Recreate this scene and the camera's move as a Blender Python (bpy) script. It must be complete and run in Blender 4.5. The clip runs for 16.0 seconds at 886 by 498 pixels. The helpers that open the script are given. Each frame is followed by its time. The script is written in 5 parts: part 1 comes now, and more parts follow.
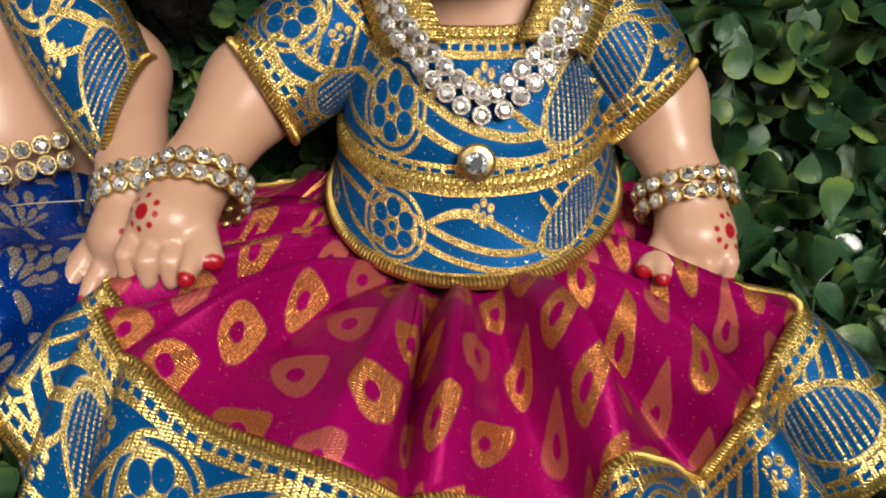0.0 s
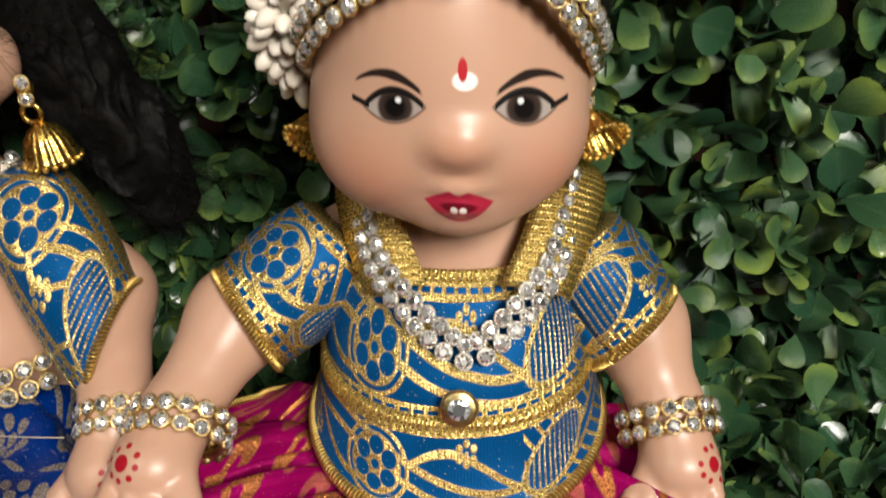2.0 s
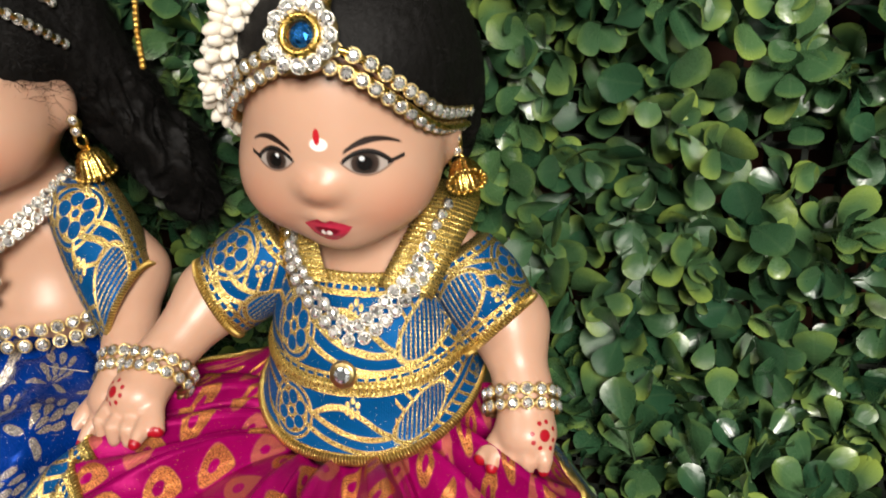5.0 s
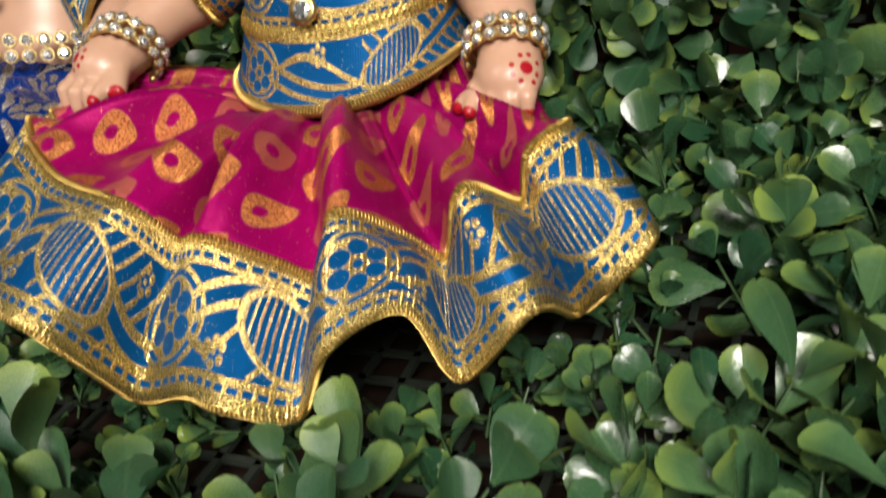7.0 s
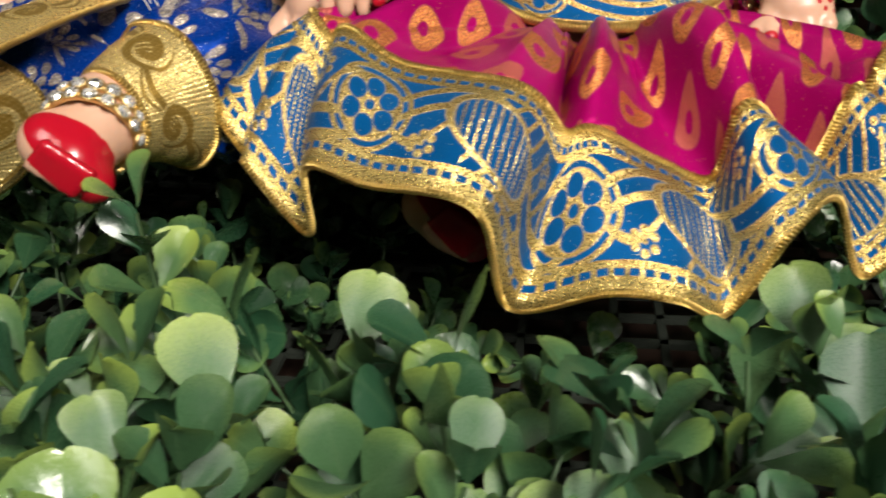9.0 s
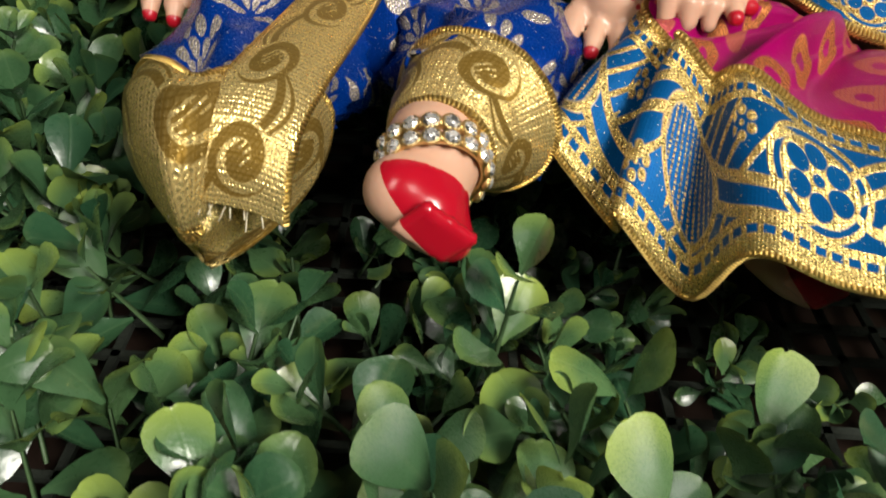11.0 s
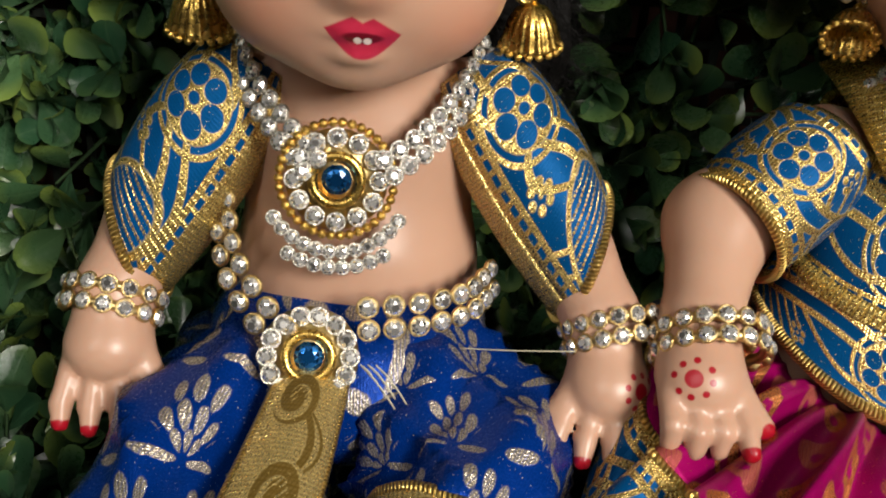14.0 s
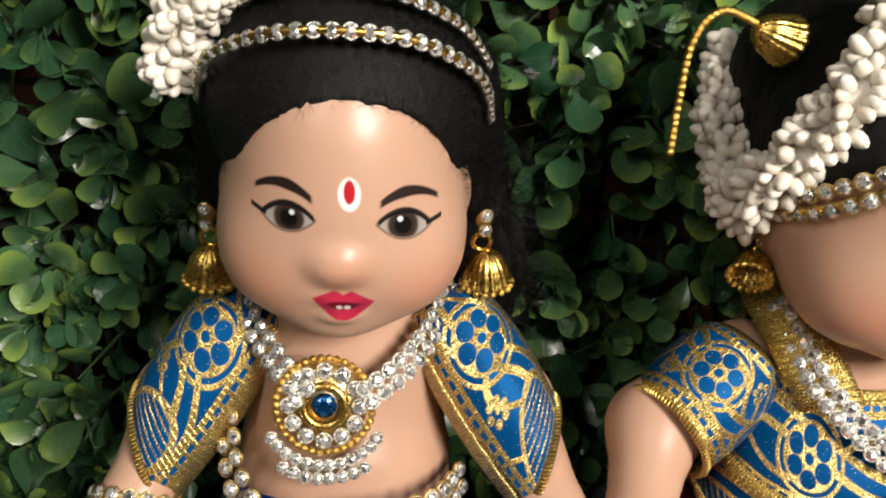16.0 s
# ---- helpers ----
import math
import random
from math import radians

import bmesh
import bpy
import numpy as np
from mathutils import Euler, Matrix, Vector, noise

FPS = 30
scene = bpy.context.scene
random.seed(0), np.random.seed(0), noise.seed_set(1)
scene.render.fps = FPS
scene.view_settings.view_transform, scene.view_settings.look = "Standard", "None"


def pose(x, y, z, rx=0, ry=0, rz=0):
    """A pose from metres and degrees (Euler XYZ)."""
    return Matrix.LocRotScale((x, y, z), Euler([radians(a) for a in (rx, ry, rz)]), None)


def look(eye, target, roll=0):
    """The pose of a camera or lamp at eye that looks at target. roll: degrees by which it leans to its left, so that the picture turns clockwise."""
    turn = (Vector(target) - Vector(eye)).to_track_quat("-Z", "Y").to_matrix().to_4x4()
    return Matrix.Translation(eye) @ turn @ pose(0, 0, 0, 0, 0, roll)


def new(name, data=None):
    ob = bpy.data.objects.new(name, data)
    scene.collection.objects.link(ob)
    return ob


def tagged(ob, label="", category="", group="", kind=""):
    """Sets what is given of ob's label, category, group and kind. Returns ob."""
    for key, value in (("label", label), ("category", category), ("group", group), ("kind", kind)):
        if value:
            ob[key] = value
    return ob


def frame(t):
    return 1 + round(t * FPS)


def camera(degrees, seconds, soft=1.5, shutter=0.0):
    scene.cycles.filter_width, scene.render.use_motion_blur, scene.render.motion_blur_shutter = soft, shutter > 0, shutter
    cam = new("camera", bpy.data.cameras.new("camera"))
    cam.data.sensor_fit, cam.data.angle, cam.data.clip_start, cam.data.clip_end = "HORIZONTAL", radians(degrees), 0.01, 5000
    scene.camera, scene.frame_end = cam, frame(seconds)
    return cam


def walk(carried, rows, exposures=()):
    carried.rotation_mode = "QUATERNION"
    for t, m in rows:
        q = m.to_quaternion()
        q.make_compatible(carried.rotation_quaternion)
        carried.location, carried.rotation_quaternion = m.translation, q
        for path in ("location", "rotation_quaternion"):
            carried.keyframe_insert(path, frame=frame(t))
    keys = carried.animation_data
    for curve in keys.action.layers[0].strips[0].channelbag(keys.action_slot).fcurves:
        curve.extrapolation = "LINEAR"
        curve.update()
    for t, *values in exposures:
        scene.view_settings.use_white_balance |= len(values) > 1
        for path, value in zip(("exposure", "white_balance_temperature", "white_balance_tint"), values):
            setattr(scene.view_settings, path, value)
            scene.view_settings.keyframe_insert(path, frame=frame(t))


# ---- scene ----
cam = camera(54.7, 16.0, 1.8, 0.3)
PATH = [
    (0, (0.012, -0.009, 0.132), (-0.138, 1.616, -1.023), -1.8),
    (0.5, (0.001, 0.0, 0.139), (-0.1, 1.622, -1.026), -0.5),
    (1, (0.003, 0.009, 0.15), (-0.122, 1.646, -0.992), -0.8),
    (1.5, (0.008, 0.009, 0.149), (-0.127, 1.679, -0.943), -1.5),
    (2, (0.013, 0.006, 0.156), (-0.119, 1.725, -0.858), -1.6),
    (2.5, (0.009, 0.006, 0.172), (-0.143, 1.734, -0.822), -1.5),
    (3, (0.014, 0.003, 0.186), (-0.124, 1.749, -0.781), -1.0),
    (3.5, (0.02, 0.002, 0.204), (-0.099, 1.744, -0.772), -0.5),
    (4, (0.023, -0.019, 0.214), (-0.114, 1.668, -0.851), -1.0),
    (4.2, (0.031, -0.028, 0.21), (-0.155, 1.65, -0.862), -1.2),
    (6.3, (0.115, -0.008, 0.137), (-0.738, 1.517, -0.834), -11.6),
    (6.5, (0.112, -0.012, 0.129), (-0.716, 1.52, -0.853), -11.2),
    (7, (0.102, -0.039, 0.101), (-0.666, 1.532, -0.87), -10.8),
    (7.5, (0.097, -0.045, 0.078), (-0.604, 1.608, -0.803), -9.3),
    (8, (0.07, -0.055, 0.082), (-0.478, 1.658, -0.792), -6.8),
    (8.5, (0.031, -0.065, 0.087), (-0.344, 1.675, -0.826), -3.1),
    (9, (-0.001, -0.071, 0.083), (-0.285, 1.691, -0.821), -2.4),
    (9.5, (-0.029, -0.075, 0.085), (-0.305, 1.687, -0.819), -2.2),
    (9.7, (-0.038, -0.075, 0.085), (-0.305, 1.679, -0.839), -2.2),
    (11.8, (-0.103, -0.021, 0.127), (0.043, 1.499, -1.165), 6.6),
    (12, (-0.104, -0.016, 0.13), (0.041, 1.524, -1.137), 6.2),
    (12.5, (-0.103, -0.008, 0.127), (0.057, 1.54, -1.129), 6.3),
    (13, (-0.096, 0.003, 0.132), (0.056, 1.559, -1.116), 5.3),
    (13.5, (-0.097, 0.014, 0.144), (0.063, 1.56, -1.115), 4.9),
    (14, (-0.094, 0.013, 0.148), (0.053, 1.615, -1.041), 4.9),
    (14.5, (-0.089, 0.009, 0.151), (0.052, 1.653, -0.979), 4.1),
    (15, (-0.092, 0.008, 0.163), (0.056, 1.69, -0.909), 3.5),
    (15.5, (-0.096, 0.005, 0.172), (0.042, 1.723, -0.842), 3.6),
    (16, (-0.091, 0.002, 0.18), (0.051, 1.741, -0.796), 3.5),
]
EXPOSURES = [(0, -0.26), (1, -0.28), (2, -0.16), (4, 0.1), (6.5, 0.05), (7.0, 0.0), (8, 0.25), (9, 0.3), (9.7, 0.4), (11.8, 0.04), (13, -0.16), (14, -0.18), (15, 0.0), (16, 0.12)]
walk(cam, [(t, look(eye, target, roll)) for t, eye, target, roll in PATH], EXPOSURES)

# ---- world, room light ----
scene.view_settings.exposure = 0.0
world = bpy.data.worlds.new("world")
scene.world = world
world.use_nodes = True
world.node_tree.nodes["Background"].inputs[0].default_value = (0.80, 0.88, 1.0, 1)
world.node_tree.nodes["Background"].inputs[1].default_value = 0.06


def area_lamp(name, eye, target, sx, sy, watts, colour):
    d = bpy.data.lights.new(name, "AREA")
    d.shape, d.size, d.size_y, d.energy, d.color = "RECTANGLE", sx, sy, watts, colour
    ob = new(name, d)
    ob.matrix_world = look(eye, target)
    return ob


area_lamp("panel_lamp", (0.31, -0.48, 0.60), (0.02, 0.12, 0.06), 0.26, 0.26, 12.8, (1.0, 0.945, 0.86))
area_lamp("strip_lamp", (-0.52, -0.55, 0.95), (0.00, 0.12, 0.06), 0.10, 0.60, 4.0, (1.0, 0.95, 0.88))


# ---- node arithmetic for woven patterns ----
class X:
    """A number in a node tree, with the usual arithmetic."""

    def __init__(self, nt, s):
        self.nt, self.s = nt, s

    def op(self, kind, *others):
        n = self.nt.nodes.new("ShaderNodeMath")
        n.operation = kind
        for i, v in enumerate((self, *others)):
            if isinstance(v, X):
                self.nt.links.new(v.s, n.inputs[i])
            else:
                n.inputs[i].default_value = float(v)
        return X(self.nt, n.outputs[0])

    def __add__(self, o): return self.op("ADD", o)
    def __radd__(self, o): return self.op("ADD", o)
    def __sub__(self, o): return self.op("SUBTRACT", o)
    def __rsub__(self, o): return (self * -1.0).op("ADD", o)
    def __mul__(self, o): return self.op("MULTIPLY", o)
    def __rmul__(self, o): return self.op("MULTIPLY", o)
    def __truediv__(self, o): return self.op("DIVIDE", o)
    def __neg__(self): return self * -1.0
    def lo(self, o): return self.op("MINIMUM", o)
    def hi(self, o): return self.op("MAXIMUM", o)
    def lt(self, o): return self.op("LESS_THAN", o)
    def gt(self, o): return self.op("GREATER_THAN", o)
    def mod(self, o): return self.op("FLOORED_MODULO", o)
    def sin(self): return self.op("SINE")
    def cos(self): return self.op("COSINE")
    def sqrt(self): return self.op("SQRT")
    def size(self): return self.op("ABSOLUTE")
    def floor(self): return self.op("FLOOR")
    def atan2(self, o): return self.op("ARCTAN2", o)

    def below(self, edge, soft):
        """1 under the edge, 0 above it, over a soft step."""
        n = self.nt.nodes.new("ShaderNodeMapRange")
        self.nt.links.new(self.s, n.inputs[0])
        n.inputs[1].default_value, n.inputs[2].default_value = edge - soft, edge + soft
        n.inputs[3].default_value, n.inputs[4].default_value = 1.0, 0.0
        return X(self.nt, n.outputs[0])


def hypot(a, b):
    return (a * a + b * b).sqrt()


def material(name, rough=0.5, metal=0.0, colour=(0.5, 0.5, 0.5)):
    m = bpy.data.materials.new(name)
    m.use_nodes = True
    b = m.node_tree.nodes["Principled BSDF"]
    b.inputs["Base Color"].default_value = (*colour, 1)
    b.inputs["Roughness"].default_value, b.inputs["Metallic"].default_value = rough, metal
    return m, m.node_tree, b


def mix(nt, f, a, b):
    n = nt.nodes.new("ShaderNodeMix")
    n.data_type = "RGBA"
    for i, v in ((0, f), (6, a), (7, b)):
        if isinstance(v, X):
            nt.links.new(v.s, n.inputs[i])
        elif isinstance(v, (int, float)):
            n.inputs[i].default_value = v
        elif isinstance(v, tuple):
            n.inputs[i].default_value = (*v, 1)
        else:
            nt.links.new(v, n.inputs[i])
    return n.outputs[2]


def link(nt, value, sock):
    nt.links.new(value.s if isinstance(value, X) else value, sock)


def coords(nt, kind="UV", scale=1000.0):
    """Coordinates in millimetres."""
    c = nt.nodes.new("ShaderNodeTexCoord")
    s = nt.nodes.new("ShaderNodeSeparateXYZ")
    nt.links.new(c.outputs[kind], s.inputs[0])
    return [X(nt, s.outputs[i]) * scale for i in range(3)]


def grain(nt, scale, detail=3.0, kind="Object"):
    c = nt.nodes.new("ShaderNodeTexCoord")
    n = nt.nodes.new("ShaderNodeTexNoise")
    nt.links.new(c.outputs[kind], n.inputs[0])
    n.inputs["Scale"].default_value, n.inputs["Detail"].default_value = scale, detail
    return X(nt, n.outputs[0])


def bump(nt, bsdf, height, strength, distance):
    n = nt.nodes.new("ShaderNodeBump")
    n.inputs["Strength"].default_value, n.inputs["Distance"].default_value = strength, distance
    link(nt, height, n.inputs["Height"])
    nt.links.new(n.outputs[0], bsdf.inputs["Normal"])


GOLD = (0.95, 0.70, 0.24)


def woven(name, ground, thread, motif, ground_rough=0.42, rib=0.55, thread_metal=0.9, sheen=0.0):
    """Cloth of a silk ground with metal-thread motifs; motif(u, v) gives 1 where the thread lies on top."""
    m, nt, b = material(name, ground_rough)
    u, v, _ = coords(nt)
    wob = grain(nt, 160.0, 2.0)
    f = motif(u + (wob - 0.5) * 0.5, v + (wob - 0.5) * 0.5)
    ribs = (u * (6.2832 / rib)).sin()
    picks = (v * (6.2832 / (rib * 0.8)) + (u * (6.2832 / rib / 2)).sin() * 1.5).sin()
    spark = grain(nt, 2600.0, 1.0)
    wear = grain(nt, 90.0, 3.0)
    g = mix(nt, (wear - 0.3) * 1.6, tuple(c * 0.72 for c in ground), tuple(min(1.0, c * 1.2) for c in ground))
    t = mix(nt, (ribs * 0.35 + spark * 0.9).lo(1.0).hi(0.0), tuple(c * 0.58 for c in thread), thread)
    stray = f.hi((spark.gt(0.735)) * 0.7)
    link(nt, mix(nt, stray, g, t), b.inputs["Base Color"])
    link(nt, stray * thread_metal, b.inputs["Metallic"])
    link(nt, (1.0 - stray) * (ground_rough - 0.28) + 0.20 + spark * 0.14, b.inputs["Roughness"])
    b.inputs["Sheen Weight"].default_value = sheen
    b.inputs["Specular IOR Level"].default_value = 0.42
    top = max(ground)
    b.inputs["Specular Tint"].default_value = (*[0.06 + 0.94 * c / top for c in ground], 1)
    bump(nt, b, f * 0.5 + ribs * 0.22 * (f * 0.8 + 0.2) + picks * 0.30 * f + spark * 0.35, 0.75, 0.00022)
    return m


def flower(p, q, ring, petal):
    """1 on a six-petalled flower."""
    r, a = hypot(p, q), q.atan2(p)
    a = a.mod(math.pi / 3) - math.pi / 6
    return hypot(r * a.cos() - ring, r * a.sin()).below(petal, 0.12).hi(r.below(petal * 0.55, 0.12))


def border_motif(width, period):
    """Blue cloth with gold-edged flowers, striped leaves and running scrolls, between dashed gold edges."""
    w = width

    def motif(u, v):
        c = w / 2
        k = u.mod(period)
        p, q = k - period * 0.27, v - c
        r = hypot(p, q)
        flo = flower(p, q, w * 0.155, w * 0.078)
        shell = r.below(w * 0.255, 0.15)
        lp, lq = k - period * 0.74, v - c - w * 0.01
        ca, sa = math.cos(0.5), math.sin(0.5)
        a, bb = lp * ca + lq * sa, lq * ca - lp * sa
        ld = hypot(a / (w * 0.36), bb / (w * 0.21))
        leaf = ld.below(1.0, 0.03)
        rim = (ld - 1.09).size().below(0.085, 0.03)
        veins = ((a - bb * 0.6).mod(w * 0.068) - w * 0.034).size().below(w * 0.0115, 0.05) * ((a + bb).mod(0.85)).gt(0.22)
        free = (1.0 - shell) * (1.0 - ld.below(1.08, 0.03))
        s = (u * (6.2832 / period) + 0.9).sin() * (w * 0.23) + c
        dist = (v - s).size()
        lines = (dist - w * 0.085).size().below(w * 0.032, 0.1)
        s2 = (u * (6.2832 * 2 / period) + 2.2).sin() * (w * 0.20) + c
        lines = lines.hi((v - s2).size().below(w * 0.032, 0.1) * dist.gt(w * 0.10))
        sprig = flower(k - period * 0.03, v - w * 0.33, w * 0.075, w * 0.030)
        sprig = sprig.hi(flower(k - period * 0.50, v - w * 0.70, w * 0.075, w * 0.030))
        cross = ((u + v * 0.8).mod(w * 0.17) - w * 0.085).size().below(w * 0.022, 0.1) * ((u * (6.2832 / period) + 2.6).sin()).gt(0.35) * dist.gt(w * 0.11)
        gold = (lines.hi(sprig).hi(cross)) * free
        gold = gold.hi(shell * (1.0 - flo)).hi((r - w * 0.315).size().below(w * 0.018, 0.08)).hi(rim).hi(leaf * veins)
        edge = (v - c).size().gt(w * 0.315)
        dash = ((v - c).size() - w * 0.385).size().below(w * 0.022, 0.06) * (u.mod(2.4)).below(1.6, 0.1)
        return gold.hi(edge) * (1.0 - dash)
    return motif


def skirt_motif(u, v):
    """Hollow slanting drops in staggered rows, some bright and some dull."""
    row = (v / 12.4).floor()
    cell = u + row.mod(2.0) * 6.4
    pu, pv = cell.mod(12.8) - 6.4, v.mod(12.4) - 6.2
    ca, sa = math.cos(0.75), math.sin(0.75)
    a, b = pu * ca + pv * sa, pv * ca - pu * sa
    t = b / 5.0
    d = hypot(a / (1.0 + t * 0.50).hi(0.2) / 3.5, t)
    hole = hypot(a / 1.35, (b - 1.3) / 1.6)
    pick = ((cell / 12.8).floor() * 0.37 + row * 0.61).mod(1.0)
    tone = pick.gt(0.42) * 0.48 + 0.40
    lines = ((u + v * 0.35).mod(0.75)).gt(0.17) * 0.5 + 0.5
    return d.below(1.0, 0.05) * (1.0 - hole.below(1.0, 0.10)) * tone * lines


def lotus_motif(u, v):
    """Small lotus sprays of three tiers of petals in silver-gold thread."""
    row = (v / 15.5).floor()
    pu = (u + row.mod(2.0) * 7.2).mod(14.4) - 7.2
    pv = (12.6 - v.mod(15.5)) * 0.80
    r, a = hypot(pu, pv), pu.atan2(pv)
    out = None
    for rc, rl, rw, step, reach, turn in ((2.6, 1.25, 0.62, 0.62, 0.95, 0.31), (5.2, 1.55, 0.85, 0.46, 1.0, 0.0), (8.3, 1.50, 0.95, 0.36, 0.56, 0.18)):
        k = (a + turn).mod(step) - step / 2
        p = hypot((r - rc) / rl, k * rc / rw).below(1.0, 0.12) * a.size().below(reach, 0.02)
        out = p if out is None else out.hi(p)
    base = hypot((pu.size() - 3.4) / 2.4, (pv - 0.3 + pu.size() * 0.12) / 0.65).below(1.0, 0.08)
    return out.hi(base) * (((u + v * 0.4).mod(0.62)).gt(0.17) * 0.55 + 0.35)


def scroll_motif(u, v):
    """Curling scrolls with dotted hearts between running waves, on a ribbed gold ribbon."""
    w = 20.0
    side = ((u / 17.0).floor().mod(2.0)) * 2.0 - 1.0
    k = u.mod(17.0) - 8.5
    q = (v - w / 2) * side
    r, a = hypot(k, q - 1.6), (q - 1.6).atan2(k)
    curl = ((r - a * 0.62).mod(3.9) - 1.95).size().below(1.20, 0.15) * r.below(5.6, 0.2)
    heart = r.below(2.6, 0.2) * (((u + v).mod(1.5)).gt(0.6))
    wave = ((v - w / 2) + (u * (6.2832 / 34.0)).cos() * 5.0).size().below(0.95, 0.15) * r.gt(5.4)
    wave = wave.hi(((v - w / 2) + (u * (6.2832 / 34.0)).cos() * 7.6).size().below(0.45, 0.12) * r.gt(5.6))
    edge = (v - w / 2).size().gt(w / 2 - 1.5)
    rib = ((u * 0.55 + v).mod(0.95)).gt(0.30) * ((u).mod(1.25)).gt(0.22)
    return (1.0 - curl.hi(wave).hi(heart) * (1.0 - edge) * 0.92) * (rib.hi(edge) * 0.55 + 0.45)


BROCADE = woven("blue_gold_brocade", (0.0012, 0.057, 0.178), GOLD, border_motif(24.0, 48.0))
BROCADE_SMALL = woven("blue_gold_brocade_small", (0.0012, 0.057, 0.178), GOLD, border_motif(19.0, 34.0))
PINK = woven("magenta_silk", (0.245, 0.0014, 0.078), (0.75, 0.30, 0.07), skirt_motif, 0.34, 0.5, 0.75)
ROYAL = woven("royal_blue_silk", (0.0007, 0.023, 0.168), (0.62, 0.54, 0.40), lotus_motif, 0.28, 0.5, 0.7)
SCROLL = woven("gold_scroll_ribbon", (0.085, 0.046, 0.003), (1.0, 0.77, 0.31), scroll_motif, 0.40, 0.8, 0.80)


def braid_material():
    m, nt, b = material("gold_braid", 0.34, 0.95, GOLD)
    u, v, _ = coords(nt)
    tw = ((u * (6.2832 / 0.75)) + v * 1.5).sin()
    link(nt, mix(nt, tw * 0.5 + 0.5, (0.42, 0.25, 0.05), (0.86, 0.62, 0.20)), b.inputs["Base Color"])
    bump(nt, b, tw + grain(nt, 3000.0) * 0.8, 0.9, 0.0003)
    return m


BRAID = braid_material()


def gold_material(name, colour, rough):
    m, nt, b = material(name, rough, 1.0, colour)
    g = grain(nt, 1400.0, 3.0)
    link(nt, mix(nt, g, tuple(c * 0.6 for c in colour), colour), b.inputs["Base Color"])
    link(nt, g * 0.25 + rough - 0.1, b.inputs["Roughness"])
    bump(nt, b, g, 0.35, 0.0002)
    return m


GOLD_METAL = gold_material("polished_gold", (0.86, 0.56, 0.14), 0.26)
CUP_METAL = gold_material("brass_cup", (0.86, 0.64, 0.28), 0.30)


def stone_material(name, colour, rough=0.05):
    """Foil-backed cut glass: random bright and dark facets put sparkle into the colour."""
    m, nt, b = material(name, rough, 0.78, colour)
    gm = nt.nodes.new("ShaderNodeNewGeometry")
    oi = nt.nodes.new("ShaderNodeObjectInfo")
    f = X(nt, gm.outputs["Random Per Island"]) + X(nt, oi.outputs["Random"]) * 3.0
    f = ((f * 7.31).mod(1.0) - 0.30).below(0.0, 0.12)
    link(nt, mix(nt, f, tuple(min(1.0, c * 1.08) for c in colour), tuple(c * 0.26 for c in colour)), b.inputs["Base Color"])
    g = (X(nt, gm.outputs["Random Per Island"]) * 13.7 + X(nt, oi.outputs["Random"]) * 5.0).mod(1.0)
    link(nt, g * g * 0.42 + rough, b.inputs["Roughness"])
    b.inputs["Coat Weight"].default_value, b.inputs["Coat Roughness"].default_value = 0.6, 0.05
    return m


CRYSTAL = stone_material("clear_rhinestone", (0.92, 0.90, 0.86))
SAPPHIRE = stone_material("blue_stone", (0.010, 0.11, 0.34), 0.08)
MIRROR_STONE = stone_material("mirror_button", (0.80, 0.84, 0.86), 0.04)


def pearl_material():
    m, nt, b = material("ivory_flower_beads", 0.45, 0.0)
    oi = nt.nodes.new("ShaderNodeObjectInfo")
    g = grain(nt, 700.0)
    f = (X(nt, oi.outputs["Random"]) * 0.6 + g * 0.5).lo(1.0)
    link(nt, mix(nt, f, (0.60, 0.52, 0.42), (0.84, 0.79, 0.70)), b.inputs["Base Color"])
    b.inputs["Subsurface Weight"].default_value = 0.0
    bump(nt, b, g, 0.2, 0.0003)
    return m


PEARL = pearl_material()


def leaf_material():
    m, nt, b = material("plastic_boxwood_leaf", 0.36)
    gm = nt.nodes.new("ShaderNodeNewGeometry")
    oi = nt.nodes.new("ShaderNodeObjectInfo")
    rnd = (X(nt, gm.outputs["Random Per Island"]) + X(nt, oi.outputs["Random"])).mod(1.0)
    u, v, _ = coords(nt, "UV", 1.0)
    rim = hypot(u - 0.5, (v - 0.5) * 0.9)
    big, fine = grain(nt, 55.0, 2.0), grain(nt, 900.0, 4.0)
    dark = mix(nt, rnd, (0.016, 0.058, 0.027), (0.064, 0.132, 0.048))
    tip = mix(nt, rnd, (0.11, 0.185, 0.038), (0.24, 0.32, 0.055))
    f = (rim * 1.6 + v * 0.9 - 1.05 + (big - 0.5) * 1.1 + (rnd - 0.5) * 0.7).hi(0.0).lo(1.0)
    f = f * (0.30 + rnd * 0.70)
    col = mix(nt, f, dark, tip)
    vein = (u - 0.5).size().below(0.012, 0.02) * 0.15
    col = mix(nt, vein + (fine - 0.5).hi(0.0) * 0.25, col, (0.14, 0.22, 0.10))
    link(nt, col, b.inputs["Base Color"])
    link(nt, fine * 0.14 + 0.13 + big * 0.18, b.inputs["Roughness"])
    b.inputs["Specular IOR Level"].default_value = 0.75
    b.inputs["Subsurface Weight"].default_value = 0.0
    b.inputs["Transmission Weight"].default_value = 0.0
    bump(nt, b, fine * 0.6 - vein * 2.0, 0.35, 0.0004)
    return m


LEAF = leaf_material()


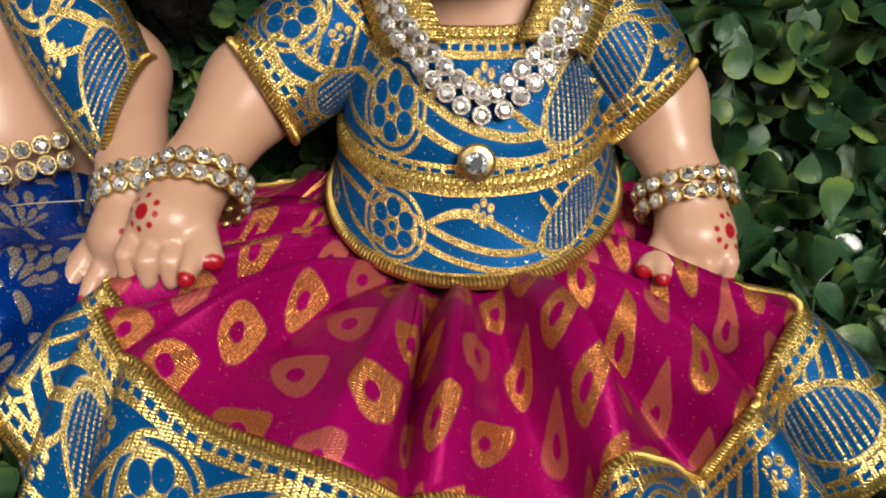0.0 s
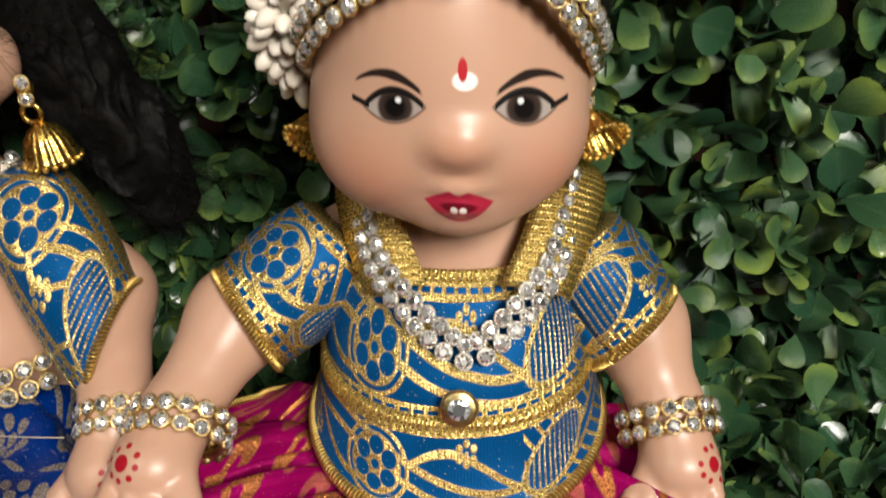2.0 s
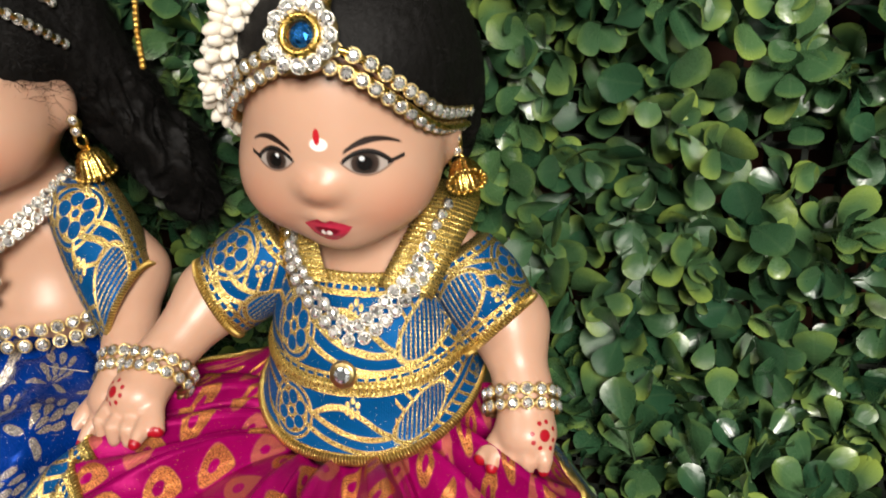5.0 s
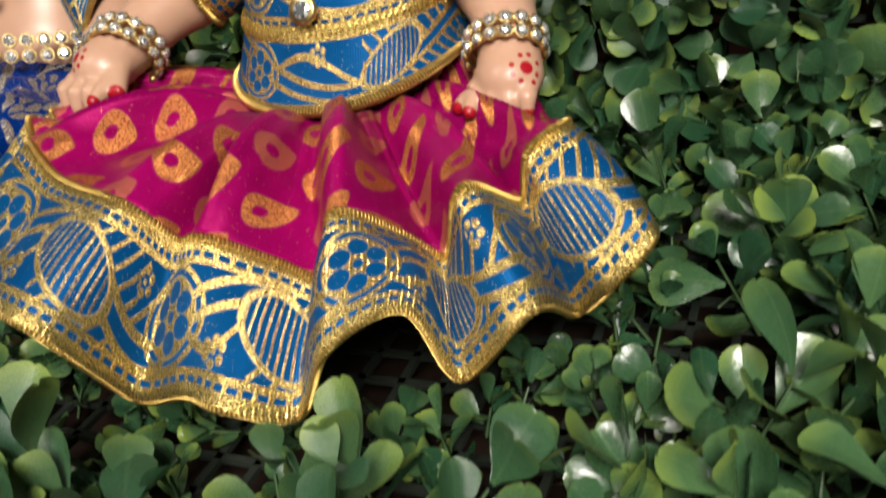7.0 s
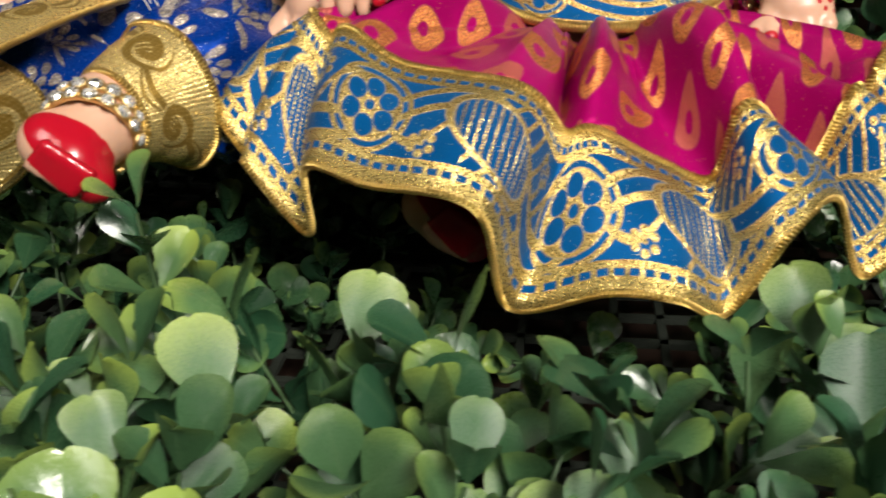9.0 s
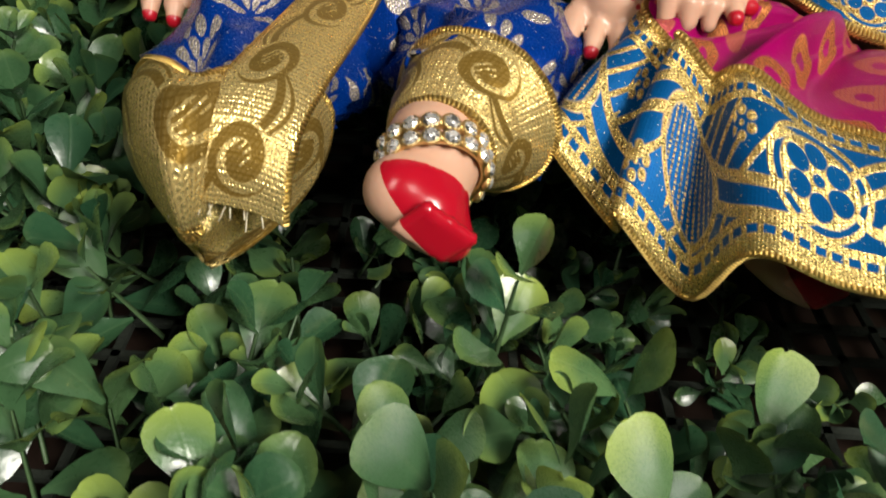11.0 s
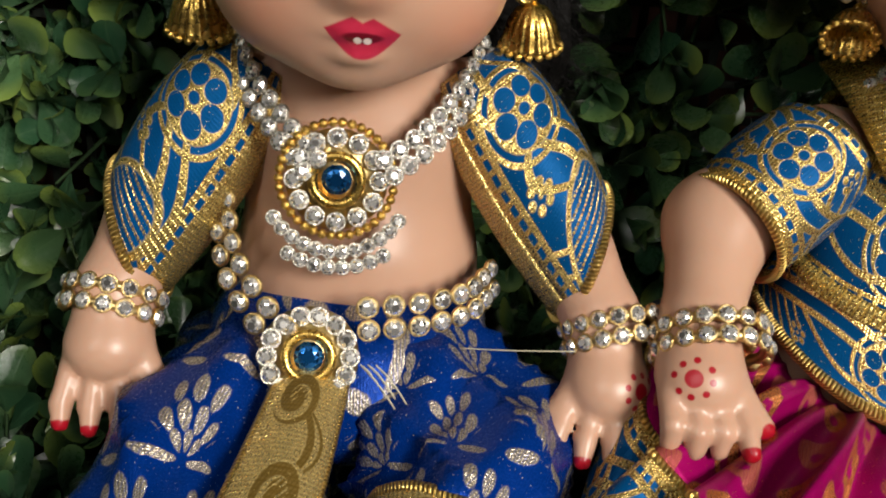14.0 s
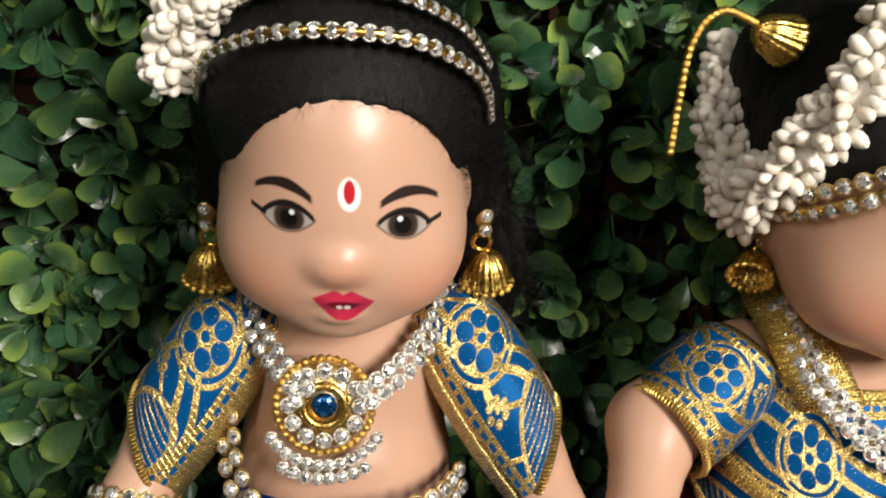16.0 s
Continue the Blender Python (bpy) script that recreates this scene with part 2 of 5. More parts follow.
def plain(name, dark, light, rough, scale, depth):
    m, nt, b = material(name, rough)
    g, h = grain(nt, scale), grain(nt, scale * 9.0)
    link(nt, mix(nt, (g * 0.7 + h * 0.4 - 0.05).hi(0.0).lo(1.0), dark, light), b.inputs["Base Color"])
    bump(nt, b, g + h * 0.5, 0.5, depth)
    return m


STEM = plain("green_plastic_stem", (0.03, 0.07, 0.025), (0.07, 0.12, 0.05), 0.5, 300.0, 0.0003)
MAT_NET = plain("dark_green_mesh_backing", (0.004, 0.007, 0.004), (0.012, 0.018, 0.010), 0.8, 120.0, 0.001)
TABLE = plain("dark_brown_tabletop", (0.012, 0.007, 0.005), (0.035, 0.018, 0.012), 0.5, 12.0, 0.001)
BOARD = plain("red_brown_board", (0.045, 0.014, 0.009), (0.11, 0.035, 0.022), 0.6, 12.0, 0.001)
PAINT = plain("room_paint", (0.16, 0.145, 0.13), (0.20, 0.18, 0.16), 0.8, 3.0, 0.002)
FLOORING = plain("room_flooring", (0.20, 0.17, 0.14), (0.28, 0.24, 0.20), 0.5, 5.0, 0.001)
HAIR = plain("black_doll_hair", (0.0018, 0.0016, 0.0015), (0.0075, 0.0065, 0.006), 0.55, 500.0, 0.0006)
THREAD = plain("pale_thread", (0.45, 0.40, 0.28), (0.6, 0.55, 0.4), 0.6, 500.0, 0.0001)


HAIR.node_tree.nodes["Principled BSDF"].inputs["Specular IOR Level"].default_value = 0.18


def skin_material(name, bindi_white, turn, slant, mouth, brow, eye, mark_z):
    """Painted vinyl: eyes, brows, lips, forehead mark, red nails and hand marks are paint on the doll."""
    m, nt, b = material(name, 0.36)
    x, y, z = coords(nt, "Object")
    x = x - turn
    z = z + x * slant
    ax = x.size()
    front = y.lt(-12.0) * z.gt(88.0)
    soft = grain(nt, 60.0, 3.0)
    col = mix(nt, soft, (0.455, 0.262, 0.178), (0.525, 0.315, 0.218))
    cheek = (1.0 - (hypot(ax - 14.0, z - 103.0) / 10.0)).hi(0.0) * front * 0.45
    col = mix(nt, cheek, col, (0.56, 0.19, 0.105))
    # eyes
    nose = (1.0 - (hypot(x, z - 108.5) / 6.5)).hi(0.0) * front * 0.45
    col = mix(nt, nose, col, (0.52, 0.21, 0.115))
    ex = ax - eye[0]
    ez = z - eye[1] + ex * 0.13
    lid = (ez - (ex * ex) * -0.125 - 2.25)
    low = (ex * ex) * 0.105 - 2.05 - ez
    inside = lid.hi(low)
    eye_white = inside.below(0.0, 0.12) * ex.size().lt(4.4) * front
    outline = (inside.below(0.45, 0.15)) * front * ex.size().lt(4.6)
    upper = (lid.size().below(0.5, 0.18)) * ex.size().lt(4.2) * front
    wing = ((ez - (ex - 3.8) * 0.32).size().below(0.40, 0.15)) * ex.gt(3.6) * ex.lt(6.2) * front
    col = mix(nt, outline * 0.7, col, (0.05, 0.03, 0.025))
    col = mix(nt, eye_white, col, (0.34, 0.29, 0.26))
    ri = hypot(ex + 0.2, ez + 0.1)
    col = mix(nt, ri.below(2.5, 0.25) * eye_white, col, (0.045, 0.030, 0.024))
    col = mix(nt, ri.below(1.6, 0.5) * eye_white, col, (0.006, 0.005, 0.005))
    col = mix(nt, hypot(ex + 0.7, ez - 0.9).below(0.42, 0.15) * eye_white, col, (0.75, 0.75, 0.75))
    col = mix(nt, upper.hi(wing), col, (0.010, 0.008, 0.008))
    # brows
    bx = ax - eye[0] - 0.8
    hair = (z - brow[0] + bx * bx * brow[1] + bx * brow[2]).size() - (brow[3] - (bx + 1.0).size() * 0.09)
    hair = hair.below(0.0, 0.18) * bx.size().below(4.7, 0.3) * front
    col = mix(nt, hair, col, (0.018, 0.010, 0.008))
    # lips
    lx, lz = x + slant * 6.0, z - mouth
    ax = lx.size()
    cupid = lz - (2.8 - (ax - 1.4).size() * 0.58)
    under = (lx * lx) * 0.15 - 3.3 - lz
    lips = cupid.hi(under).below(0.0, 0.2) * front
    gap = hypot(lx / 2.7, (lz + 0.1) / 0.85).below(1.0, 0.15)
    teeth = hypot(ax - 0.65, lz + 0.5).below(0.55, 0.1)
    lipc = mix(nt, grain(nt, 500.0), (0.33, 0.012, 0.035), (0.46, 0.028, 0.065))
    col = mix(nt, lips, col, lipc)
    col = mix(nt, gap * lips, col, (0.12, 0.004, 0.012))
    col = mix(nt, teeth * lips, col, (0.70, 0.62, 0.58))
    # forehead mark
    mark = hypot((x - 0.5) / (0.9 if bindi_white else 0.65), (z - mark_z) / (1.9 if bindi_white else 1.6)).below(1.0, 0.12) * front
    white = hypot((x - (0.5 if bindi_white else 0.8)) / (1.75 if bindi_white else 1.7), (z - mark_z + (0.4 if bindi_white else 1.5)) / (2.6 if bindi_white else 1.3)).below(1.0, 0.12) * front
    col = mix(nt, white, col, (0.80, 0.77, 0.74))
    col = mix(nt, mark, col, (0.42, 0.008, 0.015))
    # nails and feet, by the paint attribute
    at = nt.nodes.new("ShaderNodeAttribute")
    at.attribute_name = "paint"
    red = X(nt, at.outputs["Fac"])
    red = (red + (soft - 0.5) * 0.1).gt(0.5)
    col = mix(nt, red, col, (0.33, 0.004, 0.014))
    link(nt, col, b.inputs["Base Color"])
    link(nt, 0.37 - (lips.hi(red).hi(eye_white)) * 0.16, b.inputs["Roughness"])
    b.inputs["Subsurface Weight"].default_value = 0.12
    b.inputs["Subsurface Radius"].default_value = (1.0, 0.35, 0.2)
    b.inputs["Subsurface Scale"].default_value = 0.003
    bump(nt, b, soft + grain(nt, 900.0) * 0.15, 0.12, 0.0006)
    return m


SKIN_A = skin_material("painted_vinyl_first", True, 1.3, 0.075, 102.3, (122.0, 0.085, 0.06, 0.95), (9.2, 116.8), 122.4)
SKIN_B = skin_material("painted_vinyl_second", False, 0.1, 0.055, 99.7, (118.9, 0.085, 0.0, 0.72), (9.1, 114.6), 120.3)


# ---- mesh helpers ----
def V(*p):
    return np.array(p, float)


def make_mesh(name, verts, faces, mats, smooth=True, uvs=None, indices=None):
    me = bpy.data.meshes.new(name)
    me.from_pydata([tuple(v) for v in verts], [], faces)
    for m in mats:
        me.materials.append(m)
    if indices is not None:
        me.polygons.foreach_set("material_index", np.asarray(indices, np.int32))
    me.polygons.foreach_set("use_smooth", [smooth] * len(me.polygons))
    if uvs is not None:
        layer = me.uv_layers.new(name="UVMap")
        loops = np.zeros(len(me.loops), np.int32)
        me.loops.foreach_get("vertex_index", loops)
        layer.data.foreach_set("uv", np.asarray(uvs, np.float32)[loops].ravel())
    me.update()
    return me


def thing(name, label, category, group="", at=(0, 0, 0)):
    ob = new(name)
    ob.empty_display_size = 0.01
    ob.location = at
    return tagged(ob, label, category, group)


def part(name, data, parent, m=None, label=""):
    """A mesh as a part under its thing; m is its pose in the thing."""
    ob = new(name, data)
    ob.parent = parent
    if m is not None:
        ob.matrix_basis = m
    return tagged(ob, label) if label else ob


def spline(points, n, closed=False):
    """n points of a smooth curve through the given ones, evenly by knot."""
    p = np.asarray(points, float)
    k = len(p)
    out = []
    for s in np.linspace(0, k if closed else k - 1, n, endpoint=not closed):
        i = int(min(s, k - 1 if closed else k - 2))
        t = s - i
        if closed:
            a, b, c, d = p[(i - 1) % k], p[i % k], p[(i + 1) % k], p[(i + 2) % k]
        else:
            a, b, c, d = p[max(i - 1, 0)], p[i], p[i + 1], p[min(i + 2, k - 1)]
        out.append(0.5 * (2 * b + (c - a) * t + (2 * a - 5 * b + 4 * c - d) * t * t + (3 * b - a - 3 * c + d) * t ** 3))
    return np.array(out)


def along(curve, step, start=0.0):
    """Points and unit tangents every step metres along a polyline."""
    seg = np.linalg.norm(np.diff(curve, axis=0), axis=1)
    s = np.r_[0, np.cumsum(seg)]
    n = max(2, int((s[-1] - start) / step) + 1)
    where = start + np.arange(n) * ((s[-1] - start) / (n - 1))
    pts = np.stack([np.interp(where, s, curve[:, i]) for i in range(3)], 1)
    tan = np.gradient(pts, axis=0)
    return pts, tan / (np.linalg.norm(tan, axis=1)[:, None] + 1e-12)


def sheet(name, grid, mat, uv=None, thick=0.0, closed=False, inner=None):
    """A cloth surface over a grid of points [rows][columns]; uv in metres."""
    g = np.asarray(grid, float)
    r, c = g.shape[:2]
    if uv is None:
        du = np.r_[0, np.cumsum(np.linalg.norm(np.diff(g.mean(0), axis=0), axis=1))]
        dv = np.r_[0, np.cumsum(np.linalg.norm(np.diff(g[:, c // 2], axis=0), axis=1))]
        uv = np.stack(np.meshgrid(du, dv), -1)
    verts, uvs = g.reshape(-1, 3), np.asarray(uv).reshape(-1, 2)
    faces = [(i * c + j, i * c + j + 1, (i + 1) * c + j + 1, (i + 1) * c + j) for i in range(r - 1) for j in range(c - 1)]
    if thick:
        # second layer, set in along the normals
        gu, gv = np.gradient(g, axis=1), np.gradient(g, axis=0)
        nrm = np.cross(gu, gv)
        nrm /= np.linalg.norm(nrm, axis=2)[..., None] + 1e-12
        n0 = len(verts)
        verts = np.r_[verts, (g - nrm * thick).reshape(-1, 3)]
        uvs = np.r_[uvs, uvs]
        back = [tuple(n0 + q for q in reversed(f)) for f in faces]
        rim = []
        for j in range(c - 1):
            rim.append((j + 1, j, n0 + j, n0 + j + 1))
            k = (r - 1) * c + j
            rim.append((k, k + 1, n0 + k + 1, n0 + k))
        for i in range(r - 1):
            k = i * c
            rim.append((k, k + c, n0 + k + c, n0 + k))
            k = i * c + c - 1
            rim.append((k + c, k, n0 + k, n0 + k + c))
        kinds = [1] * len(faces) + [0] * (len(back) + len(rim))
        faces = faces + back + rim
        if inner:
            return make_mesh(name, verts, faces, [mat, inner], True, uvs, kinds)
    return make_mesh(name, verts, faces, [mat], True, uvs)


def tube(name, curve, radius, mat, sides=8, closed=False, flat=1.0):
    """A tube along a polyline; radius one number or one for each point."""
    c = np.asarray(curve, float)
    n = len(c)
    rad = np.broadcast_to(np.asarray(radius, float), (n,))
    tan = np.gradient(c, axis=0) if not closed else np.roll(c, -1, 0) - np.roll(c, 1, 0)
    tan /= np.linalg.norm(tan, axis=1)[:, None] + 1e-12
    up = V(0.31, 0.17, 0.93)
    s1 = np.cross(tan, up)
    s1 /= np.linalg.norm(s1, axis=1)[:, None] + 1e-12
    s2 = np.cross(s1, tan)
    ang = np.linspace(0, 2 * math.pi, sides, endpoint=False)
    ring = c[:, None] + rad[:, None, None] * (np.cos(ang)[None, :, None] * s1[:, None] * flat + np.sin(ang)[None, :, None] * s2[:, None])
    dist = np.r_[0, np.cumsum(np.linalg.norm(np.diff(c, axis=0), axis=1))]
    uvs = np.stack([np.repeat(dist, sides), np.tile(ang * 0.001, n)], 1)
    faces = [(i * sides + j, i * sides + (j + 1) % sides, ((i + 1) % n) * sides + (j + 1) % sides, ((i + 1) % n) * sides + j)
             for i in range(n if closed else n - 1) for j in range(sides)]
    if not closed:
        faces += [tuple(range(sides - 1, -1, -1)), tuple(range((n - 1) * sides, n * sides))]
    return make_mesh(name, ring.reshape(-1, 3), faces, [mat], True, uvs)


def lathe(name, profile, mat, sides=24, flutes=0, depth=0.0, smooth=True):
    """A turned shape from (radius, height) pairs about z, with flutes if wanted."""
    verts, faces = [], []
    for r, h in profile:
        for j in range(sides):
            a = 2 * math.pi * j / sides
            rr = r * (1 + depth * math.cos(flutes * a)) if flutes else r
            verts.append((rr * math.cos(a), rr * math.sin(a), h))
    for i in range(len(profile) - 1):
        for j in range(sides):
            faces.append((i * sides + j, i * sides + (j + 1) % sides, (i + 1) * sides + (j + 1) % sides, (i + 1) * sides + j))
    faces += [tuple(range(sides - 1, -1, -1)), tuple(range((len(profile) - 1) * sides, len(profile) * sides))]
    return make_mesh(name, verts, faces, [mat], smooth)


def frame_at(p, z, x):
    """A pose at p whose z looks along z and whose x lies near x."""
    z = Vector(z).normalized()
    y = z.cross(Vector(x)).normalized()
    x = y.cross(z)
    m = Matrix((x, y, z)).transposed().to_4x4()
    m.translation = Vector(p)
    return m


# ---- stones and beads, each one mesh shared by its likes ----
def stone_mesh(name, mat, facets=8):
    """A brilliant cut of unit radius, every facet an island of its own."""
    rings = [(1.0, 0.0), (0.98, 0.12), (0.72, 0.50), (0.42, 0.66)]
    pts = [[(r * math.cos(2 * math.pi * (j + 0.5 * (i % 2)) / facets), r * math.sin(2 * math.pi * (j + 0.5 * (i % 2)) / facets), h)
            for j in range(facets)] for i, (r, h) in enumerate(rings)]
    verts, faces = [], []

    def put(*tri):
        k = len(verts)
        verts.extend(tri)
        faces.append(tuple(range(k, k + len(tri))))
    for i in range(3):
        for j in range(facets):
            a, b = pts[i][j], pts[i][(j + 1) % facets]
            k = j if i % 2 == 0 else (j + 1) % facets
            c = pts[i + 1][k]
            put(a, b, c)
            put(b, pts[i + 1][(k + 1) % facets], c)
    put(*pts[3])
    return make_mesh(name, verts, faces, [mat], False)


def cup_mesh(name, mat):
    return lathe(name, [(0.75, -0.55), (1.14, -0.3), (1.2, 0.02), (1.12, 0.16), (1.0, 0.12)], mat, 12)


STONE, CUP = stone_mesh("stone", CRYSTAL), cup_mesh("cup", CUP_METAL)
SILVER_CUP = cup_mesh("silver_cup", gold_material("silver_cup_metal", (0.72, 0.68, 0.60), 0.25))


def ball_mesh(name, mat, sx=1.0, sz=1.0, rows=5, sides=8):
    prof = [(max(0.05, math.sin(math.pi * i / rows)) * sx, -math.cos(math.pi * i / rows) * sz) for i in range(rows + 1)]
    return lathe(name, prof, mat, sides)


BEAD = ball_mesh("bead", GOLD_METAL)
PETAL = lathe("petal", [(0.06, -1.0), (0.42, -0.75), (0.62, -0.2), (0.60, 0.35), (0.36, 0.85), (0.05, 1.05)], PEARL, 8)


def set_stone(parent, p, normal, tangent, r, cup=None, mesh=None):
    m = frame_at(p, normal, tangent) @ Matrix.Diagonal((r, r, r, 1))
    c = part("setting", cup or CUP, parent, m)
    part("stone", mesh or STONE, c)


def stone_rows(parent, curve, out, rows, r, pitch, cup=None, spread=None):
    """Rows of set stones side by side along a curve; out(p) is the way they face."""
    pts, tan = along(np.asarray(curve), pitch)
    for p, t in zip(pts, tan):
        n = Vector(out(p)).normalized()
        side = n.cross(Vector(t)).normalized()
        for k in range(rows):
            q = Vector(p) + side * ((k - (rows - 1) / 2) * (spread or pitch))
            wob = Vector((random.uniform(-1, 1), random.uniform(-1, 1), random.uniform(-1, 1))) * 0.10
            set_stone(parent, q, n + wob, t, r, cup)


def bangle(label, centre, axis, rx, parent_name="bangle", rows=2, r=0.00135, pitch=0.0032, squash=0.9):
    ob = thing(parent_name, label, "bangle", "rhinestone bangles")
    a = Vector(axis).normalized()
    x = a.cross(Vector((0.2, 1, 0.1))).normalized()
    y = a.cross(x)
    ang = np.linspace(0, 2 * math.pi, 60)
    c = Vector(centre)
    curve = [tuple(c + x * (rx * math.cos(t)) + y * (rx * squash * math.sin(t))) for t in ang]
    stone_rows(ob, curve, lambda p: Vector(p) - c, rows, r, pitch)
    for k in (-0.5, 0.5):
        band = np.array(curve[:-1]) + np.array(a) * (k * pitch) - (np.array(curve[:-1]) - np.array(c)) * 0.07
        part("band", tube("band", band, 0.0009, CUP_METAL, 6, True), ob)
    return ob


# ---- the dolls' bodies: blended round forms, one mesh each ----
def net_surface(field, lo, hi, step):
    """The zero surface of a field as smooth quads."""
    lo, hi = V(*lo), V(*hi)
    n = np.ceil((hi - lo) / step).astype(int) + 1
    ax = [lo[i] + np.arange(n[i]) * step for i in range(3)]
    xs, ys, zs = (ax[0][:, None, None].astype(np.float32), ax[1][None, :, None].astype(np.float32), ax[2][None, None, :].astype(np.float32))
    f = field(xs, ys, zs).astype(np.float32)
    inside = f < 0
    count = np.zeros(tuple(n - 1), np.int8)
    for dx in (0, 1):
        for dy in (0, 1):
            for dz in (0, 1):
                count += inside[dx:n[0] - 1 + dx, dy:n[1] - 1 + dy, dz:n[2] - 1 + dz]
    cells = np.argwhere((count > 0) & (count < 8))
    index = -np.ones(tuple(n - 1), np.int64)
    index[tuple(cells.T)] = np.arange(len(cells))
    total, hits = np.zeros((len(cells), 3)), np.zeros((len(cells), 1))
    corners = [(dx, dy, dz) for dx in (0, 1) for dy in (0, 1) for dz in (0, 1)]
    for a in corners:
        for b in corners:
            if sum(abs(p - q) for p, q in zip(a, b)) == 1 and a < b:
                fa = f[tuple((cells + a).T)]
                fb = f[tuple((cells + b).T)]
                cross = (fa < 0) != (fb < 0)
                t = np.where(cross, fa / np.where(cross, fa - fb, 1), 0)
                total += np.where(cross[:, None], np.array(a) + (np.array(b) - np.array(a)) * t[:, None], 0)
                hits += cross[:, None]
    verts = lo + (cells + total / hits) * step
    faces = []
    for axis in range(3):
        u, v = (axis + 1) % 3, (axis + 2) % 3
        sl0 = [slice(None)] * 3
        sl1 = [slice(None)] * 3
        sl0[axis], sl1[axis] = slice(0, n[axis] - 1), slice(1, n[axis])
        a, b = inside[tuple(sl0)], inside[tuple(sl1)]
        e = np.argwhere(a != b)
        e = e[(e[:, u] > 0) & (e[:, v] > 0) & (e[:, u] < n[u] - 1) & (e[:, v] < n[v] - 1)]
        du, dv = np.eye(3, dtype=int)[u], np.eye(3, dtype=int)[v]
        q = np.stack([index[tuple((e - du - dv).T)], index[tuple((e - dv).T)], index[tuple(e.T)], index[tuple((e - du).T)]], 1)
        flip = ~a[tuple(e.T)]
        q[flip] = q[flip][:, ::-1]
        faces.append(q)
    return verts, np.concatenate(faces)


def ellipsoid(c, r):
    def f(x, y, z):
        k = np.sqrt(((x - c[0]) / r[0]) ** 2 + ((y - c[1]) / r[1]) ** 2 + ((z - c[2]) / r[2]) ** 2)
        return (k - 1) * min(r)
    return f


def capsule(a, b, ra, rb):
    a, b = V(*a), V(*b)
    d = b - a
    dd = float(d @ d)

    def f(x, y, z):
        t = np.clip(((x - a[0]) * d[0] + (y - a[1]) * d[1] + (z - a[2]) * d[2]) / dd, 0, 1)
        return np.sqrt((x - a[0] - t * d[0]) ** 2 + (y - a[1] - t * d[1]) ** 2 + (z - a[2] - t * d[2]) ** 2) - (ra + (rb - ra) * t)
    return f


def blend(forms):
    """Forms joined one by one, each with its own softness."""
    def f(x, y, z):
        total = None
        for form, k in forms:
            d = form(x, y, z)
            if total is None:
                total = d
            else:
                h = np.clip(0.5 + 0.5 * (total - d) / k, 0, 1)
                total = total * (1 - h) + d * h - k * h * (1 - h)
        return total
    return f


def carved(form, hole):
    """A form with another cut out of it."""
    return lambda x, y, z: np.maximum(form(x, y, z), -hole(x, y, z))


def arm_forms(shoulder, elbow, wrist, palm, tips, spread, curl):
    """Arm with a mitten palm, four fingers and a thumb; also the nail places."""
    s, e, w, p, t = (V(*q) for q in (shoulder, elbow, wrist, palm, tips))
    w = w + (p - w) * 0.30
    way = (t - p) / np.linalg.norm(t - p)
    side = np.cross(way, V(0, 0, 1))
    side /= np.linalg.norm(side)
    forms = [(capsule(s, e, 0.0082, 0.0086), 0.004), (capsule(e, w, 0.0086, 0.0060), 0.005), (capsule(w, p, 0.0058, 0.0052), 0.004),
             (ellipsoid(p, (0.0070, 0.0066, 0.0054)), 0.003)]
    nails = []
    down = V(0, 0, -1.0) + way * 0.35
    for k in range(4):
        o = (k - 1.5) * 0.0034
        lead = k == (3 if spread > 0 else 0) or curl == 0.0
        a = p + side * o + way * 0.002
        m = t + side * o * (1.1 if curl else 1.35) - way * ((0.0012 if not lead else 0.0) + abs(k - 1.6) * 0.0010)
        b = m + way * 0.0032 if lead else m + down * 0.0030 * curl
        forms.append((capsule(a, m, 0.0021, 0.0019), 0.0004))
        forms.append((capsule(m, b, 0.0019, 0.0015), 0.0004))
        if lead or curl < 1.0:
            nails.append(b + (b - m) * 0.25)
    a = p + side * spread * 0.0045
    b = p + side * spread * 0.0088 + way * 0.0075 - V(0, 0, 0.001)
    forms.append((capsule(a, b, 0.0024, 0.0018), 0.0012))
    nails.append(b + way * 0.0008)
    return forms, nails


def leg_forms(hip, knee, ankle, toe):
    h, k, a, t = (V(*q) for q in (hip, knee, ankle, toe))
    heel, tip = t + V(-0.0046, 0.0012, 0.0024), t + V(0.0034, -0.0020, -0.0040)
    forms = [(capsule(h, k, 0.0150, 0.0120), 0.006), (capsule(k, a, 0.0115, 0.0074), 0.006), (capsule(a, t, 0.0070, 0.0058), 0.005),
             (capsule(heel, tip, 0.0059, 0.0038), 0.003)]
    cross = V(0.75, 0.0, 0.66)
    for q in range(5):
        c = heel + (tip - heel) * (0.28 + 0.20 * q) + V(0, -0.0074 + 0.0007 * q, 0.0024)
        forms.append((capsule(c - cross * 0.0026, c + cross * 0.0030, 0.0011, 0.0013), 0.0003))
    return forms


